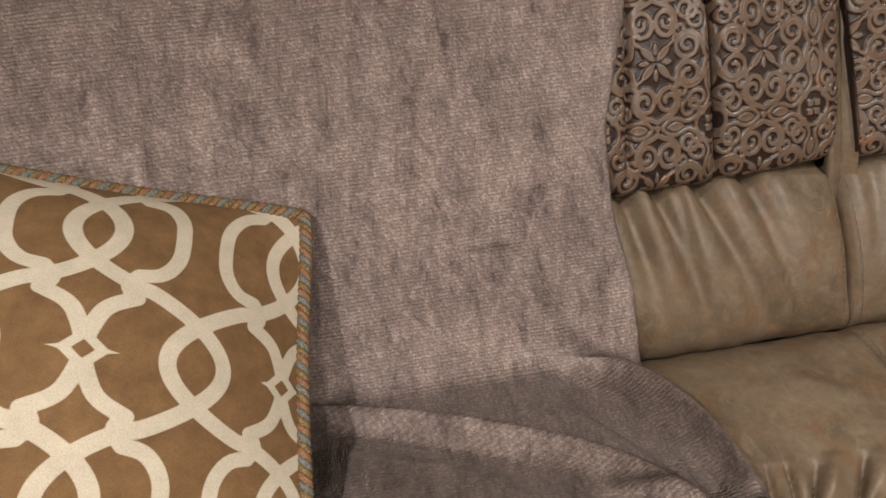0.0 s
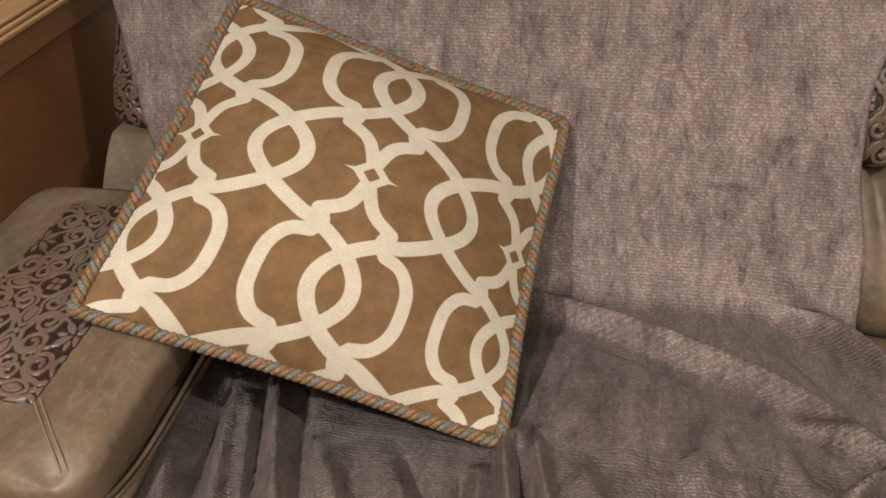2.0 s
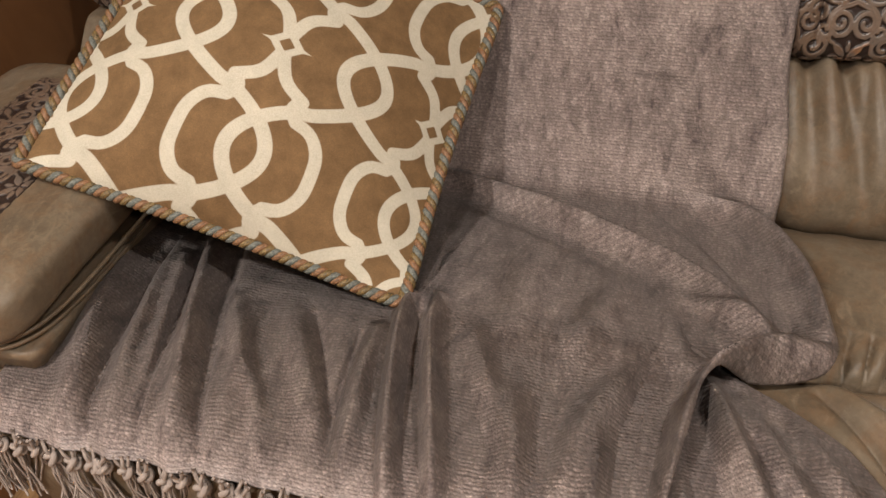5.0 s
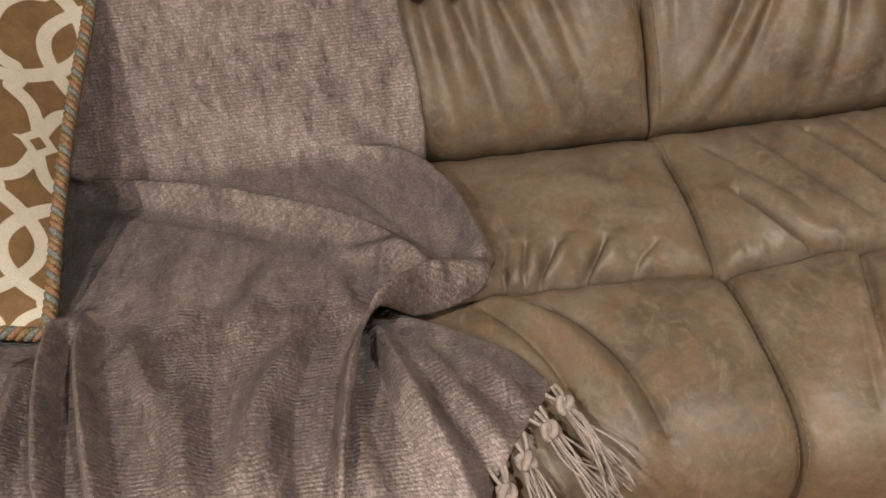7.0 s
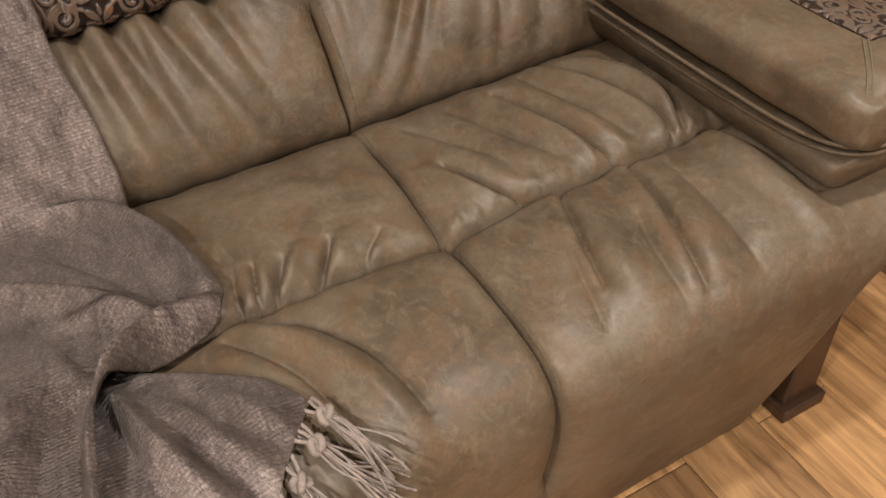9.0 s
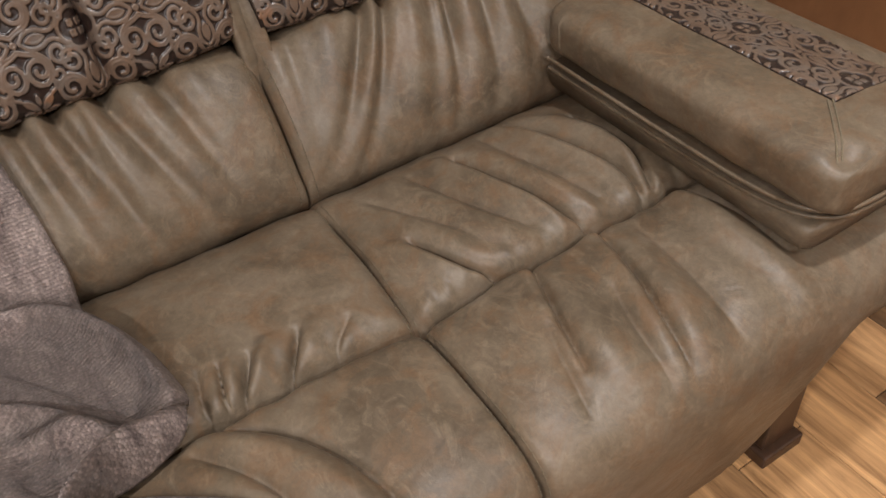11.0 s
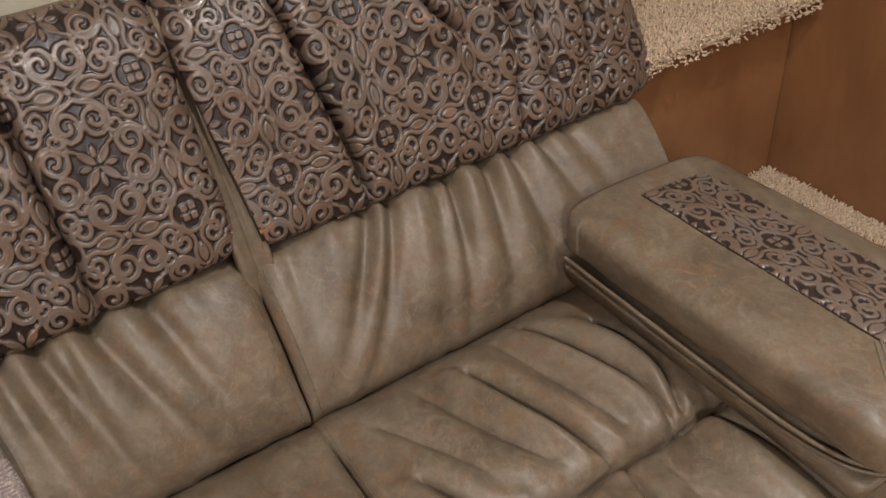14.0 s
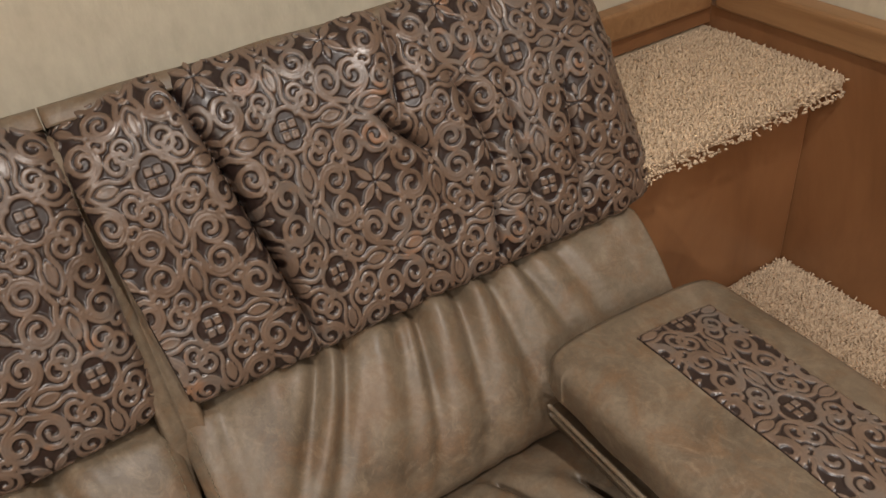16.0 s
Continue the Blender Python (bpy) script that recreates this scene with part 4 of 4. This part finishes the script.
# ---- pillow ----
def pillow():
    TL, TR, BR, BL = [np.array(p) for p in ((-0.49, 0.975, 0.91), (-0.058, 0.965, 0.753), (-0.1, 0.590, 0.543), (-0.574, 0.582, 0.697))]
    n = 270
    u, v = np.meshgrid(np.linspace(0, 1, n), np.linspace(0, 1, n), indexing="ij")
    # the sides draw in between the corners
    su, sv = np.sin(np.pi * u), np.sin(np.pi * v)
    uu = u + 0.022 * sv * (1 - 2 * u)
    vv = v + 0.022 * su * (1 - 2 * v)
    B = (TL * ((1 - uu) * (1 - vv))[..., None] + TR * (uu * (1 - vv))[..., None] + BR * (uu * vv)[..., None] + BL * ((1 - uu) * vv)[..., None])
    mid = B.reshape(-1, 3).mean(0)
    corner = (np.abs(2 * u - 1) * np.abs(2 * v - 1)) ** 9
    B = mid + (B - mid) * (1 - 0.02 * corner)[..., None]
    nrm = np.cross(TR - BL, TL - BR)
    nrm /= np.linalg.norm(nrm)
    if nrm[1] > 0:
        nrm = -nrm
    puff = np.clip(1 - (2 * u - 1) ** 2, 0, 1) ** 1.0 * np.clip(1 - (2 * v - 1) ** 2, 0, 1) ** 0.75
    wob = 0.004 * ripple(u * 0.46, v * 0.46, 0.2, 3) + 0.002 * ripple(u * 0.46, v * 0.46, 0.07, 5)
    front = B + nrm * (0.106 * puff + wob * puff)[..., None]
    back = B - nrm * (0.05 * puff)[..., None]
    # the printed cloth is cut and sewn a little askew
    a, b = u - 0.5, v - 0.5
    f = TRELLIS.at(- 0.097 + 2.187 * a - 0.045 * b + 0.104 * a * b + 0.327 * a * a + 0.239 * b * b + 0.442 * a ** 3 + 0.365 * b ** 3 + 0.328 * a * a * b - 0.450 * a * b * b,
                   - 0.006 - 0.076 * a + 2.293 * b - 0.178 * a * b + 0.169 * a * a + 0.103 * b * b + 0.010 * a ** 3 - 0.175 * b ** 3 + 0.666 * a * a * b + 0.834 * a * b * b)
    N = n * n
    faces = np.concatenate([quads(n, n)[:, ::-1], quads(n, n) + N])
    verts = np.concatenate([front.reshape(-1, 3), back.reshape(-1, 3)])
    ob = thing("throw_pillow", "brown square throw pillow with cream trellis print and twisted cord edge", "pillow", tuple(B.reshape(-1, 3).mean(0)))
    inv = Matrix.Translation(-Vector(ob.location))
    c = part("cover", raw_mesh("cover", verts, faces, {"print": np.concatenate([f.ravel(), f.ravel()])}), PRINT, ob, "brown linen-look cover with a cream trellis print")
    c.matrix_parent_inverse = inv
    # twisted cord round the edge
    ring = np.concatenate([B[:-1, 0], B[-1, :-1], B[:0:-1, -1], B[0, :0:-1]])
    ring = np.concatenate([ring, ring[:1]])
    d = np.concatenate([[0], np.cumsum(np.linalg.norm(np.diff(ring, axis=0), axis=1))])
    cnt = 900
    t = np.linspace(0, d[-1], cnt, endpoint=False)
    path = np.stack([np.interp(t, d, ring[:, k]) for k in range(3)], -1)
    mid = B.reshape(-1, 3).mean(0)
    outw = path - mid
    outw -= nrm * (outw @ nrm)[:, None]
    outw /= np.linalg.norm(outw, axis=1, keepdims=True)
    path = path + outw * 0.003
    tan = np.roll(path, -1, 0) - np.roll(path, 1, 0)
    tan /= np.linalg.norm(tan, axis=1, keepdims=True)
    side = np.cross(tan, nrm)
    turns = round(d[-1] / 0.025)
    for k, mat in enumerate((CORD_TEAL, CORD_RUST, CORD_GOLD)):
        a = 2 * np.pi * (turns * np.arange(cnt) / cnt + k / 3)
        strand = path + 0.0043 * (np.cos(a)[:, None] * side + np.sin(a)[:, None] * nrm)
        s = part("cord_strand", tube("cord_strand", strand, 0.0044, 7, True), mat, ob, ("dusty teal cord strand", "rust orange cord strand", "black and gold cord strand")[k])
        s.matrix_parent_inverse = inv
    return ob


def print_cloth():
    m, nt, b = material("trellis_print", 0.85)
    v = place_of(nt)
    weave = noise_of(nt, v, 700, 2, 0.6)
    mott = noise_of(nt, v, 40, 4, 0.65)
    brown = ramp(nt, mott, (0.3, (0.125, 0.072, 0.032)), (0.7, (0.195, 0.115, 0.053)))
    cream = ramp(nt, mott, (0.3, (0.455, 0.412, 0.33)), (0.7, (0.53, 0.482, 0.39)))
    mask = ramp(nt, attribute(nt, "print"), (0.0, (0, 0, 0)), (0.005, (1, 1, 1)))
    col = mix(nt, mask, brown, cream)
    col = mix(nt, 0.32, col, ramp(nt, weave, (0.32, (0.5,) * 3), (0.68, (1.2,) * 3)), "MULTIPLY")
    nt.links.new(col, b.inputs["Base Color"])
    b.inputs["Specular IOR Level"].default_value = 0.2
    bump(nt, b, weave, 0.0006, 0.5)
    return m


PRINT = print_cloth()
CORD_TEAL = plain("teal_cord", (0.04, 0.045, 0.042), (0.19, 0.19, 0.16), 420, 0.6)
CORD_RUST = plain("rust_cord", (0.085, 0.04, 0.018), (0.28, 0.14, 0.065), 420, 0.55)
CORD_GOLD = plain("black_gold_cord", (0.012, 0.009, 0.007), (0.27, 0.17, 0.06), 520, 0.5)
pillow()


# ---- blanket ----
blanket = thing("throw_blanket", "grey mauve chenille throw blanket draped over the sofa, with knotted fringe", "blanket", (-0.1, 0.7, 0.53))
BL_INV = Matrix.Translation(-Vector(blanket.location))

DRAPE = [(1.19, 0.86), (1.19, 0.96), (1.182, 1.003), (1.16, 1.02), (1.125, 1.015), (1.085, 0.98), (1.045, 0.905), (1.005, 0.81), (0.97, 0.735), (0.936, 0.675), (0.9, 0.62), (0.872, 0.572), (0.86, 0.545),
         (0.83, 0.538), (0.7, 0.539), (0.55, 0.54), (0.43, 0.541), (0.365, 0.53), (0.328, 0.49), (0.322, 0.42), (0.34, 0.32), (0.365, 0.22), (0.385, 0.14)]

# right and left edges of the drape: y, z, x
BL_RIGHT = [(1.15, 1.02, 0.365), (1.06, 0.93, 0.358), (1.0, 0.80, 0.322), (0.96, 0.71, 0.32), (0.91, 0.63, 0.33), (0.865, 0.56, 0.337), (0.84, 0.538, 0.33), (0.783, 0.538, 0.358), (0.72, 0.538, 0.38), (0.637, 0.539, 0.392), (0.595, 0.539, 0.38), (0.578, 0.539, 0.36), (0.563, 0.539, 0.31), (0.55, 0.54, 0.262), (0.52, 0.54, 0.244), (0.46, 0.54, 0.232), (0.36, 0.53, 0.215), (0.322, 0.42, 0.2), (0.385, 0.14, 0.19)]
BL_LEFT = [(1.15, 1.02, -0.735), (1.045, 0.892, -0.72), (0.97, 0.735, -0.672), (0.87, 0.57, -0.60), (0.8, 0.538, -0.50), (0.7, 0.538, -0.30), (0.61, 0.539, -0.128), (0.5, 0.54, -0.098), (0.36, 0.53, -0.064), (0.322, 0.42, -0.045), (0.385, 0.14, -0.03)]

MAIN_RIDGES = [  # width, height, places
    (0.011, 0.020, [(-0.15, 0.885), (-0.088, 0.85), (0.0, 0.818), (0.10, 0.777), (0.2157, 0.724), (0.282, 0.667), (0.328, 0.605)]),
    (0.013, 0.018, [(0.19, 0.89), (0.245, 0.868), (0.30, 0.83), (0.345, 0.77), (0.372, 0.69), (0.378, 0.64)]),
    (0.014, 0.032, [(0.385, 0.608), (0.335, 0.592), (0.295, 0.583), (0.262, 0.555), (0.238, 0.50), (0.226, 0.44), (0.215, 0.34)]),
    (0.010, 0.016, [(0.24, 0.668), (0.275, 0.65), (0.302, 0.625), (0.31, 0.60)]),
    (0.011, 0.024, [(-0.06, 0.61), (-0.055, 0.55), (-0.022, 0.44), (0.004, 0.35)]), (0.011, 0.022, [(-0.097, 0.61), (-0.09, 0.54), (-0.068, 0.437), (-0.045, 0.345)]),
    (0.013, 0.009, [(-0.005, 0.56), (0.02, 0.50), (0.048, 0.44)]), (0.018, 0.011, [(0.175, 0.55), (0.13, 0.45), (0.112, 0.37)]),
    (0.015, 0.010, [(0.055, 0.48), (0.068, 0.42), (0.078, 0.345)]), (0.02, 0.008, [(0.14, 0.66), (0.12, 0.60), (0.115, 0.55)]), (0.022, 0.007, [(0.02, 0.70), (0.035, 0.64), (0.04, 0.58)]),
    (0.012, 0.010, [(0.155, 0.44), (0.15, 0.40), (0.15, 0.345)]),
]
MAIN_DIPS = [
    (0.018, 0.008, [(-0.10, 0.83), (0.05, 0.768), (0.18, 0.70)]), (0.018, 0.016, [(0.20, 0.845), (0.26, 0.79), (0.305, 0.72), (0.335, 0.65)]),
    (0.014, 0.018, [(0.237, 0.655), (0.243, 0.615), (0.265, 0.59)]), (0.022, 0.012, [(0.205, 0.58), (0.19, 0.47), (0.183, 0.36)]),
    (0.010, 0.012, [(-0.078, 0.59), (-0.055, 0.47), (-0.022, 0.35)]), (0.02, 0.008, [(0.09, 0.52), (0.10, 0.44), (0.10, 0.35)]), (0.016, 0.008, [(0.02, 0.47), (0.03, 0.41), (0.038, 0.35)]),
]
FLAP_RIDGES = [(0.016, 0.026, [(0.252, 0.54), (0.28, 0.452), (0.316, 0.38), (0.338, 0.335)]), (0.014, 0.013, [(0.29, 0.52), (0.322, 0.445), (0.36, 0.385)]), (0.012, 0.008, [(0.34, 0.50), (0.37, 0.45), (0.39, 0.42)])]
FLAP_DIPS = [(0.014, 0.018, [(0.243, 0.51), (0.25, 0.44), (0.275, 0.345)]), (0.013, 0.012, [(0.295, 0.47), (0.335, 0.39), (0.35, 0.35)])]
LEFT_FOLDS = [  # width, height, places
    (0.022, 0.026, [(-0.487, 0.68), (-0.485, 0.617), (-0.466, 0.513), (-0.43, 0.40), (-0.42, 0.36)]),
    (0.012, -0.010, [(-0.44, 0.66), (-0.435, 0.60), (-0.425, 0.50), (-0.40, 0.37)]),
    (0.014, 0.018, [(-0.43, 0.65), (-0.42, 0.586), (-0.389, 0.458), (-0.372, 0.396), (-0.364, 0.35)]),
    (0.010, -0.010, [(-0.395, 0.65), (-0.375, 0.56), (-0.352, 0.46), (-0.335, 0.36)]),
    (0.010, 0.010, [(-0.405, 0.62), (-0.375, 0.52), (-0.345, 0.42), (-0.335, 0.36)]),
    (0.014, 0.022, [(-0.385, 0.68), (-0.377, 0.627), (-0.329, 0.489), (-0.307, 0.417), (-0.288, 0.35)]),
    (0.012, -0.016, [(-0.345, 0.66), (-0.334, 0.61), (-0.313, 0.52), (-0.288, 0.443), (-0.262, 0.36)]),
    (0.012, 0.011, [(-0.305, 0.56), (-0.26, 0.477), (-0.218, 0.427), (-0.182, 0.355)]),
    (0.012, 0.008, [(-0.275, 0.55), (-0.25, 0.45), (-0.235, 0.36)]),
    (0.016, 0.010, [(-0.225, 0.55), (-0.16, 0.44), (-0.135, 0.39)]), (0.014, -0.007, [(-0.20, 0.56), (-0.145, 0.46), (-0.115, 0.38)]),
    (0.011, 0.014, [(-0.118, 0.55), (-0.113, 0.48), (-0.101, 0.42), (-0.10, 0.355)]), (0.009, -0.008, [(-0.135, 0.54), (-0.13, 0.46), (-0.12, 0.37)]),
]


def cloth(prof, left, right, m, pitch, extra, curl=0.0, curl_left=0.0, thick=0.005):
    p = resample(prof, m, 3)
    s = np.concatenate([[0], np.cumsum(np.linalg.norm(np.diff(p, axis=0), axis=1))])
    def edge(rows):
        if len(rows[0]) == 2:
            return np.interp(s, *np.array(rows).T)
        at = [s[np.hypot(p[:, 0] - y, p[:, 1] - z).argmin()] for y, z, _ in rows]
        return np.interp(s, at, [r[2] for r in rows])
    xl, xr = edge(left), edge(right)
    ker = np.hanning(9)
    ker /= ker.sum()
    xl, xr = (np.convolve(np.pad(a, 4, "edge"), ker, "valid") for a in (xl, xr))
    n = int((xr - xl).max() / pitch)
    k = np.linspace(0, 1, n)[:, None]
    X = xl[None] * (1 - k) + xr[None] * k
    X = X + 0.002 * ripple(X * 0 + k, np.repeat(s[None], n, 0), 0.11, 4)
    S = np.repeat(s[None], n, 0)
    P = np.stack([X, np.repeat(p[None, :, 0], n, 0), np.repeat(p[None, :, 1], n, 0)], -1)
    N = np.cross(np.gradient(P, axis=0), np.gradient(P, axis=1))
    N /= np.maximum(np.linalg.norm(N, axis=-1, keepdims=True), 1e-9)
    if N[n // 2, int(m * 0.6), 2] < 0:
        N = -N
    off = extra(X, P[..., 1], P[..., 2], S)
    er, el = np.abs(xr[None] - X), np.abs(X - xl[None])
    off = np.maximum(off, -0.007)
    off = off - curl * np.exp(-er / 0.007) - curl_left * np.exp(-el / 0.006)
    P = P + N * off[..., None]
    if np.cross(P[1, 0] - P[0, 0], P[0, 1] - P[0, 0]).dot(N[0, 0]) < 0:
        P, X, S = P[::-1], X[::-1], S[::-1]
    weave = np.stack([X * 80, S * 80, S * 0], -1).reshape(-1, 3)
    T = -np.gradient(P, axis=1)
    T /= np.maximum(np.linalg.norm(T, axis=-1, keepdims=True), 1e-9)
    return shell("cloth", P, thick, {"weave": weave, "nap": T.reshape(-1, 3)})


def main_swell(X, Y, Z, S):
    seat = smoothstep(0.60, 0.545, Z) * smoothstep(0.35, 0.48, Z)
    hang = smoothstep(0.5, 0.44, Z) * (Y < 0.6)
    up = smoothstep(0.56, 0.66, Z)
    off = 1.5 * (creases(X, Y, MAIN_RIDGES) - creases(X, Y, MAIN_DIPS)) * seat + (0.003 + 0.004 * seat) * ripple(X, S, 0.15, 2) + 0.0012 * ripple(X, S, 0.045, 6)
    off += up * (0.004 * np.sin(X * 19 + 0.7) * 1 + folds(X, Z, [(0.12, 0.69, 0.2, 0.685, 0.008, -0.003), (-0.66, 1.0, -0.58, 0.7, 0.012, 0.006), (-0.62, 1.0, -0.55, 0.72, 0.012, -0.005)]))
    off += hang * (0.010 * np.sin(X * 52) + 0.006 * np.sin(X * 23 + 1))
    off += 0.004 * np.exp(-((0.33 - X) / 0.012) ** 2) * up
    return off


def flap_swell(X, Y, Z, S):
    return -0.014 * smoothstep(0.236, 0.21, X) + 1.3 * (creases(X, Y, FLAP_RIDGES) - creases(X, Y, FLAP_DIPS)) + 0.0025 * ripple(X, Y, 0.1, 3) + 0.001 * ripple(X, Y, 0.04, 5)


def left_swell(X, Y, Z, S):
    return creases(X, Y, LEFT_FOLDS) * smoothstep(0.74, 0.64, Y) + 0.002 * ripple(X, Y, 0.1, 7) + 0.001 * ripple(X, Y, 0.035, 2)


def cloth_part(me, label=""):
    ob = part("cloth", me, VELVET, blanket, label)
    ob.matrix_parent_inverse = BL_INV
    return ob


cloth_part(cloth(DRAPE, BL_LEFT, BL_RIGHT, 330, 0.0042, main_swell, 0.016, 0.006), "grey mauve ribbed chenille cloth with deep folds")
FLAP = [(0.60, 0.536), (0.5, 0.541), (0.43, 0.542), (0.368, 0.53), (0.33, 0.488), (0.325, 0.42), (0.345, 0.33), (0.36, 0.26)]
cloth_part(cloth(FLAP, [(0, 0.20), (0.1, 0.19), (0.4, 0.17)], [(0.0, 0.24), (0.04, 0.29), (0.06, 0.325), (0.105, 0.385), (0.155, 0.418), (0.17, 0.412), (0.215, 0.375), (0.25, 0.352), (0.3, 0.325), (0.36, 0.30)], 150, 0.003, flap_swell, 0.005), "folded under corner of the blanket")
LEFTP = [(0.80, 0.536), (0.68, 0.538), (0.5, 0.54), (0.42, 0.54), (0.375, 0.53), (0.352, 0.513), (0.345, 0.497)]
cloth_part(cloth(LEFTP, [(0, -0.56), (0.13, -0.555), (0.3, -0.545), (0.46, -0.535)], [(0, -0.07), (0.2, -0.09), (0.46, -0.045)], 160, 0.003, left_swell, 0.004, 0.012), "pleated end of the blanket")


def tassel_mesh(seed, length):
    """A knotted fringe tassel that hangs from its origin down -z."""
    rng = np.random.RandomState(seed)
    pieces = []
    for k in range(4):   # yarn from the hem to the knot
        a = rng.uniform(0, 6.3)
        pieces.append(tube_arrays(resample([(0.007 * math.cos(a), 0.002, 0.004), (0.005 * math.cos(a), 0.004 * math.sin(a), -0.006), (0.001, 0.0, -0.014)], 7), 0.0017, 5))
    th = np.linspace(0, 2 * np.pi, 41)[:-1]   # the knot: one yarn wound over itself
    ph = rng.uniform(0, 6.3)
    ball = np.stack([(0.0034 + 0.0022 * np.cos(3 * th + ph)) * np.cos(2 * th), (0.0034 + 0.0022 * np.cos(3 * th + ph)) * np.sin(2 * th), -0.016 + 0.0045 * np.sin(3 * th + ph)], -1)
    pieces.append(tube_arrays(ball, 0.003, 7, True))
    for k in range(16):   # loose strands
        a, r = rng.uniform(0, 6.3), rng.uniform(0.001, 0.0035)
        sx, sy = rng.normal(0, 0.006), rng.normal(0, 0.003)
        L = length * rng.uniform(0.8, 1.1)
        wv = rng.uniform(-0.004, 0.004, 2)
        pts = [(r * math.cos(a), r * math.sin(a), -0.018), (r * 1.6 * math.cos(a) + wv[0], r * 1.6 * math.sin(a), -0.018 - L * 0.3), (sx + wv[1], sy, -0.018 - L * 0.7), (sx * 1.6, sy * 1.5, -0.018 - L)]
        pieces.append(tube_arrays(resample(pts, 10), 0.0011, 4))
    return raw_mesh("tassel", *join(pieces))


TASSELS = [tassel_mesh(20 + k, 0.07) for k in range(5)]
for me in TASSELS:
    me.materials.append(FRINGE)


def tassel(k, m, size=1.25):
    ob = part("tassel", TASSELS[k % 5], FRINGE, blanket)
    ob.matrix_parent_inverse = BL_INV
    ob.matrix_basis = m @ Matrix.Scale(size, 4)
    return ob


rng = random.Random(5)
for k in range(21):
    x = -0.535 + k * 0.0236 + rng.uniform(-0.003, 0.003)
    tassel(k, pose(x, 0.341, 0.499, rng.uniform(-28, -12) + 14, rng.uniform(-8, 8), rng.uniform(0, 360) if k % 2 else rng.uniform(-40, 40)))
for k in range(5):   # along the turned corner, lying forward over the seat's edge
    f = k / 4
    x, y, z = 0.418 - 0.085 * f, 0.436 - 0.092 * f, 0.537 - 0.03 * f * f
    tassel(k + 2, pose(x, y, z, -84 + 34 * f + rng.uniform(-6, 6), rng.uniform(-6, 6), rng.uniform(6, 34)), 1.3)

# ---- floor planks ----
rng = random.Random(21)
PLANK_MESHES = []
for L in (0.32, 0.48, 0.66):
    PLANK_MESHES.append((L, box("plank", -0.0725, 0.0725, -L / 2, L / 2, -0.006, 0.0, 0.0015, 1)))
for me in PLANK_MESHES:
    me[1].materials.append(PLANK)
for i in range(-15, 6):
    x = 1.175 + i * 0.1465
    if x < -0.93 or x > 1.83:
        continue
    y = -2.6 - rng.uniform(0, 0.6)
    while y < WALL_Y:
        L, me = rng.choice(PLANK_MESHES)
        lo, hi = max(y, -2.59), min(y + L, WALL_Y)
        if hi - lo > 0.02:
            ob = part("plank", me, PLANK, FLOOR)
            ob.location, ob.scale = (x, (lo + hi) / 2, 0), (1, (hi - lo) / L, 1)
        y += L + 0.0015
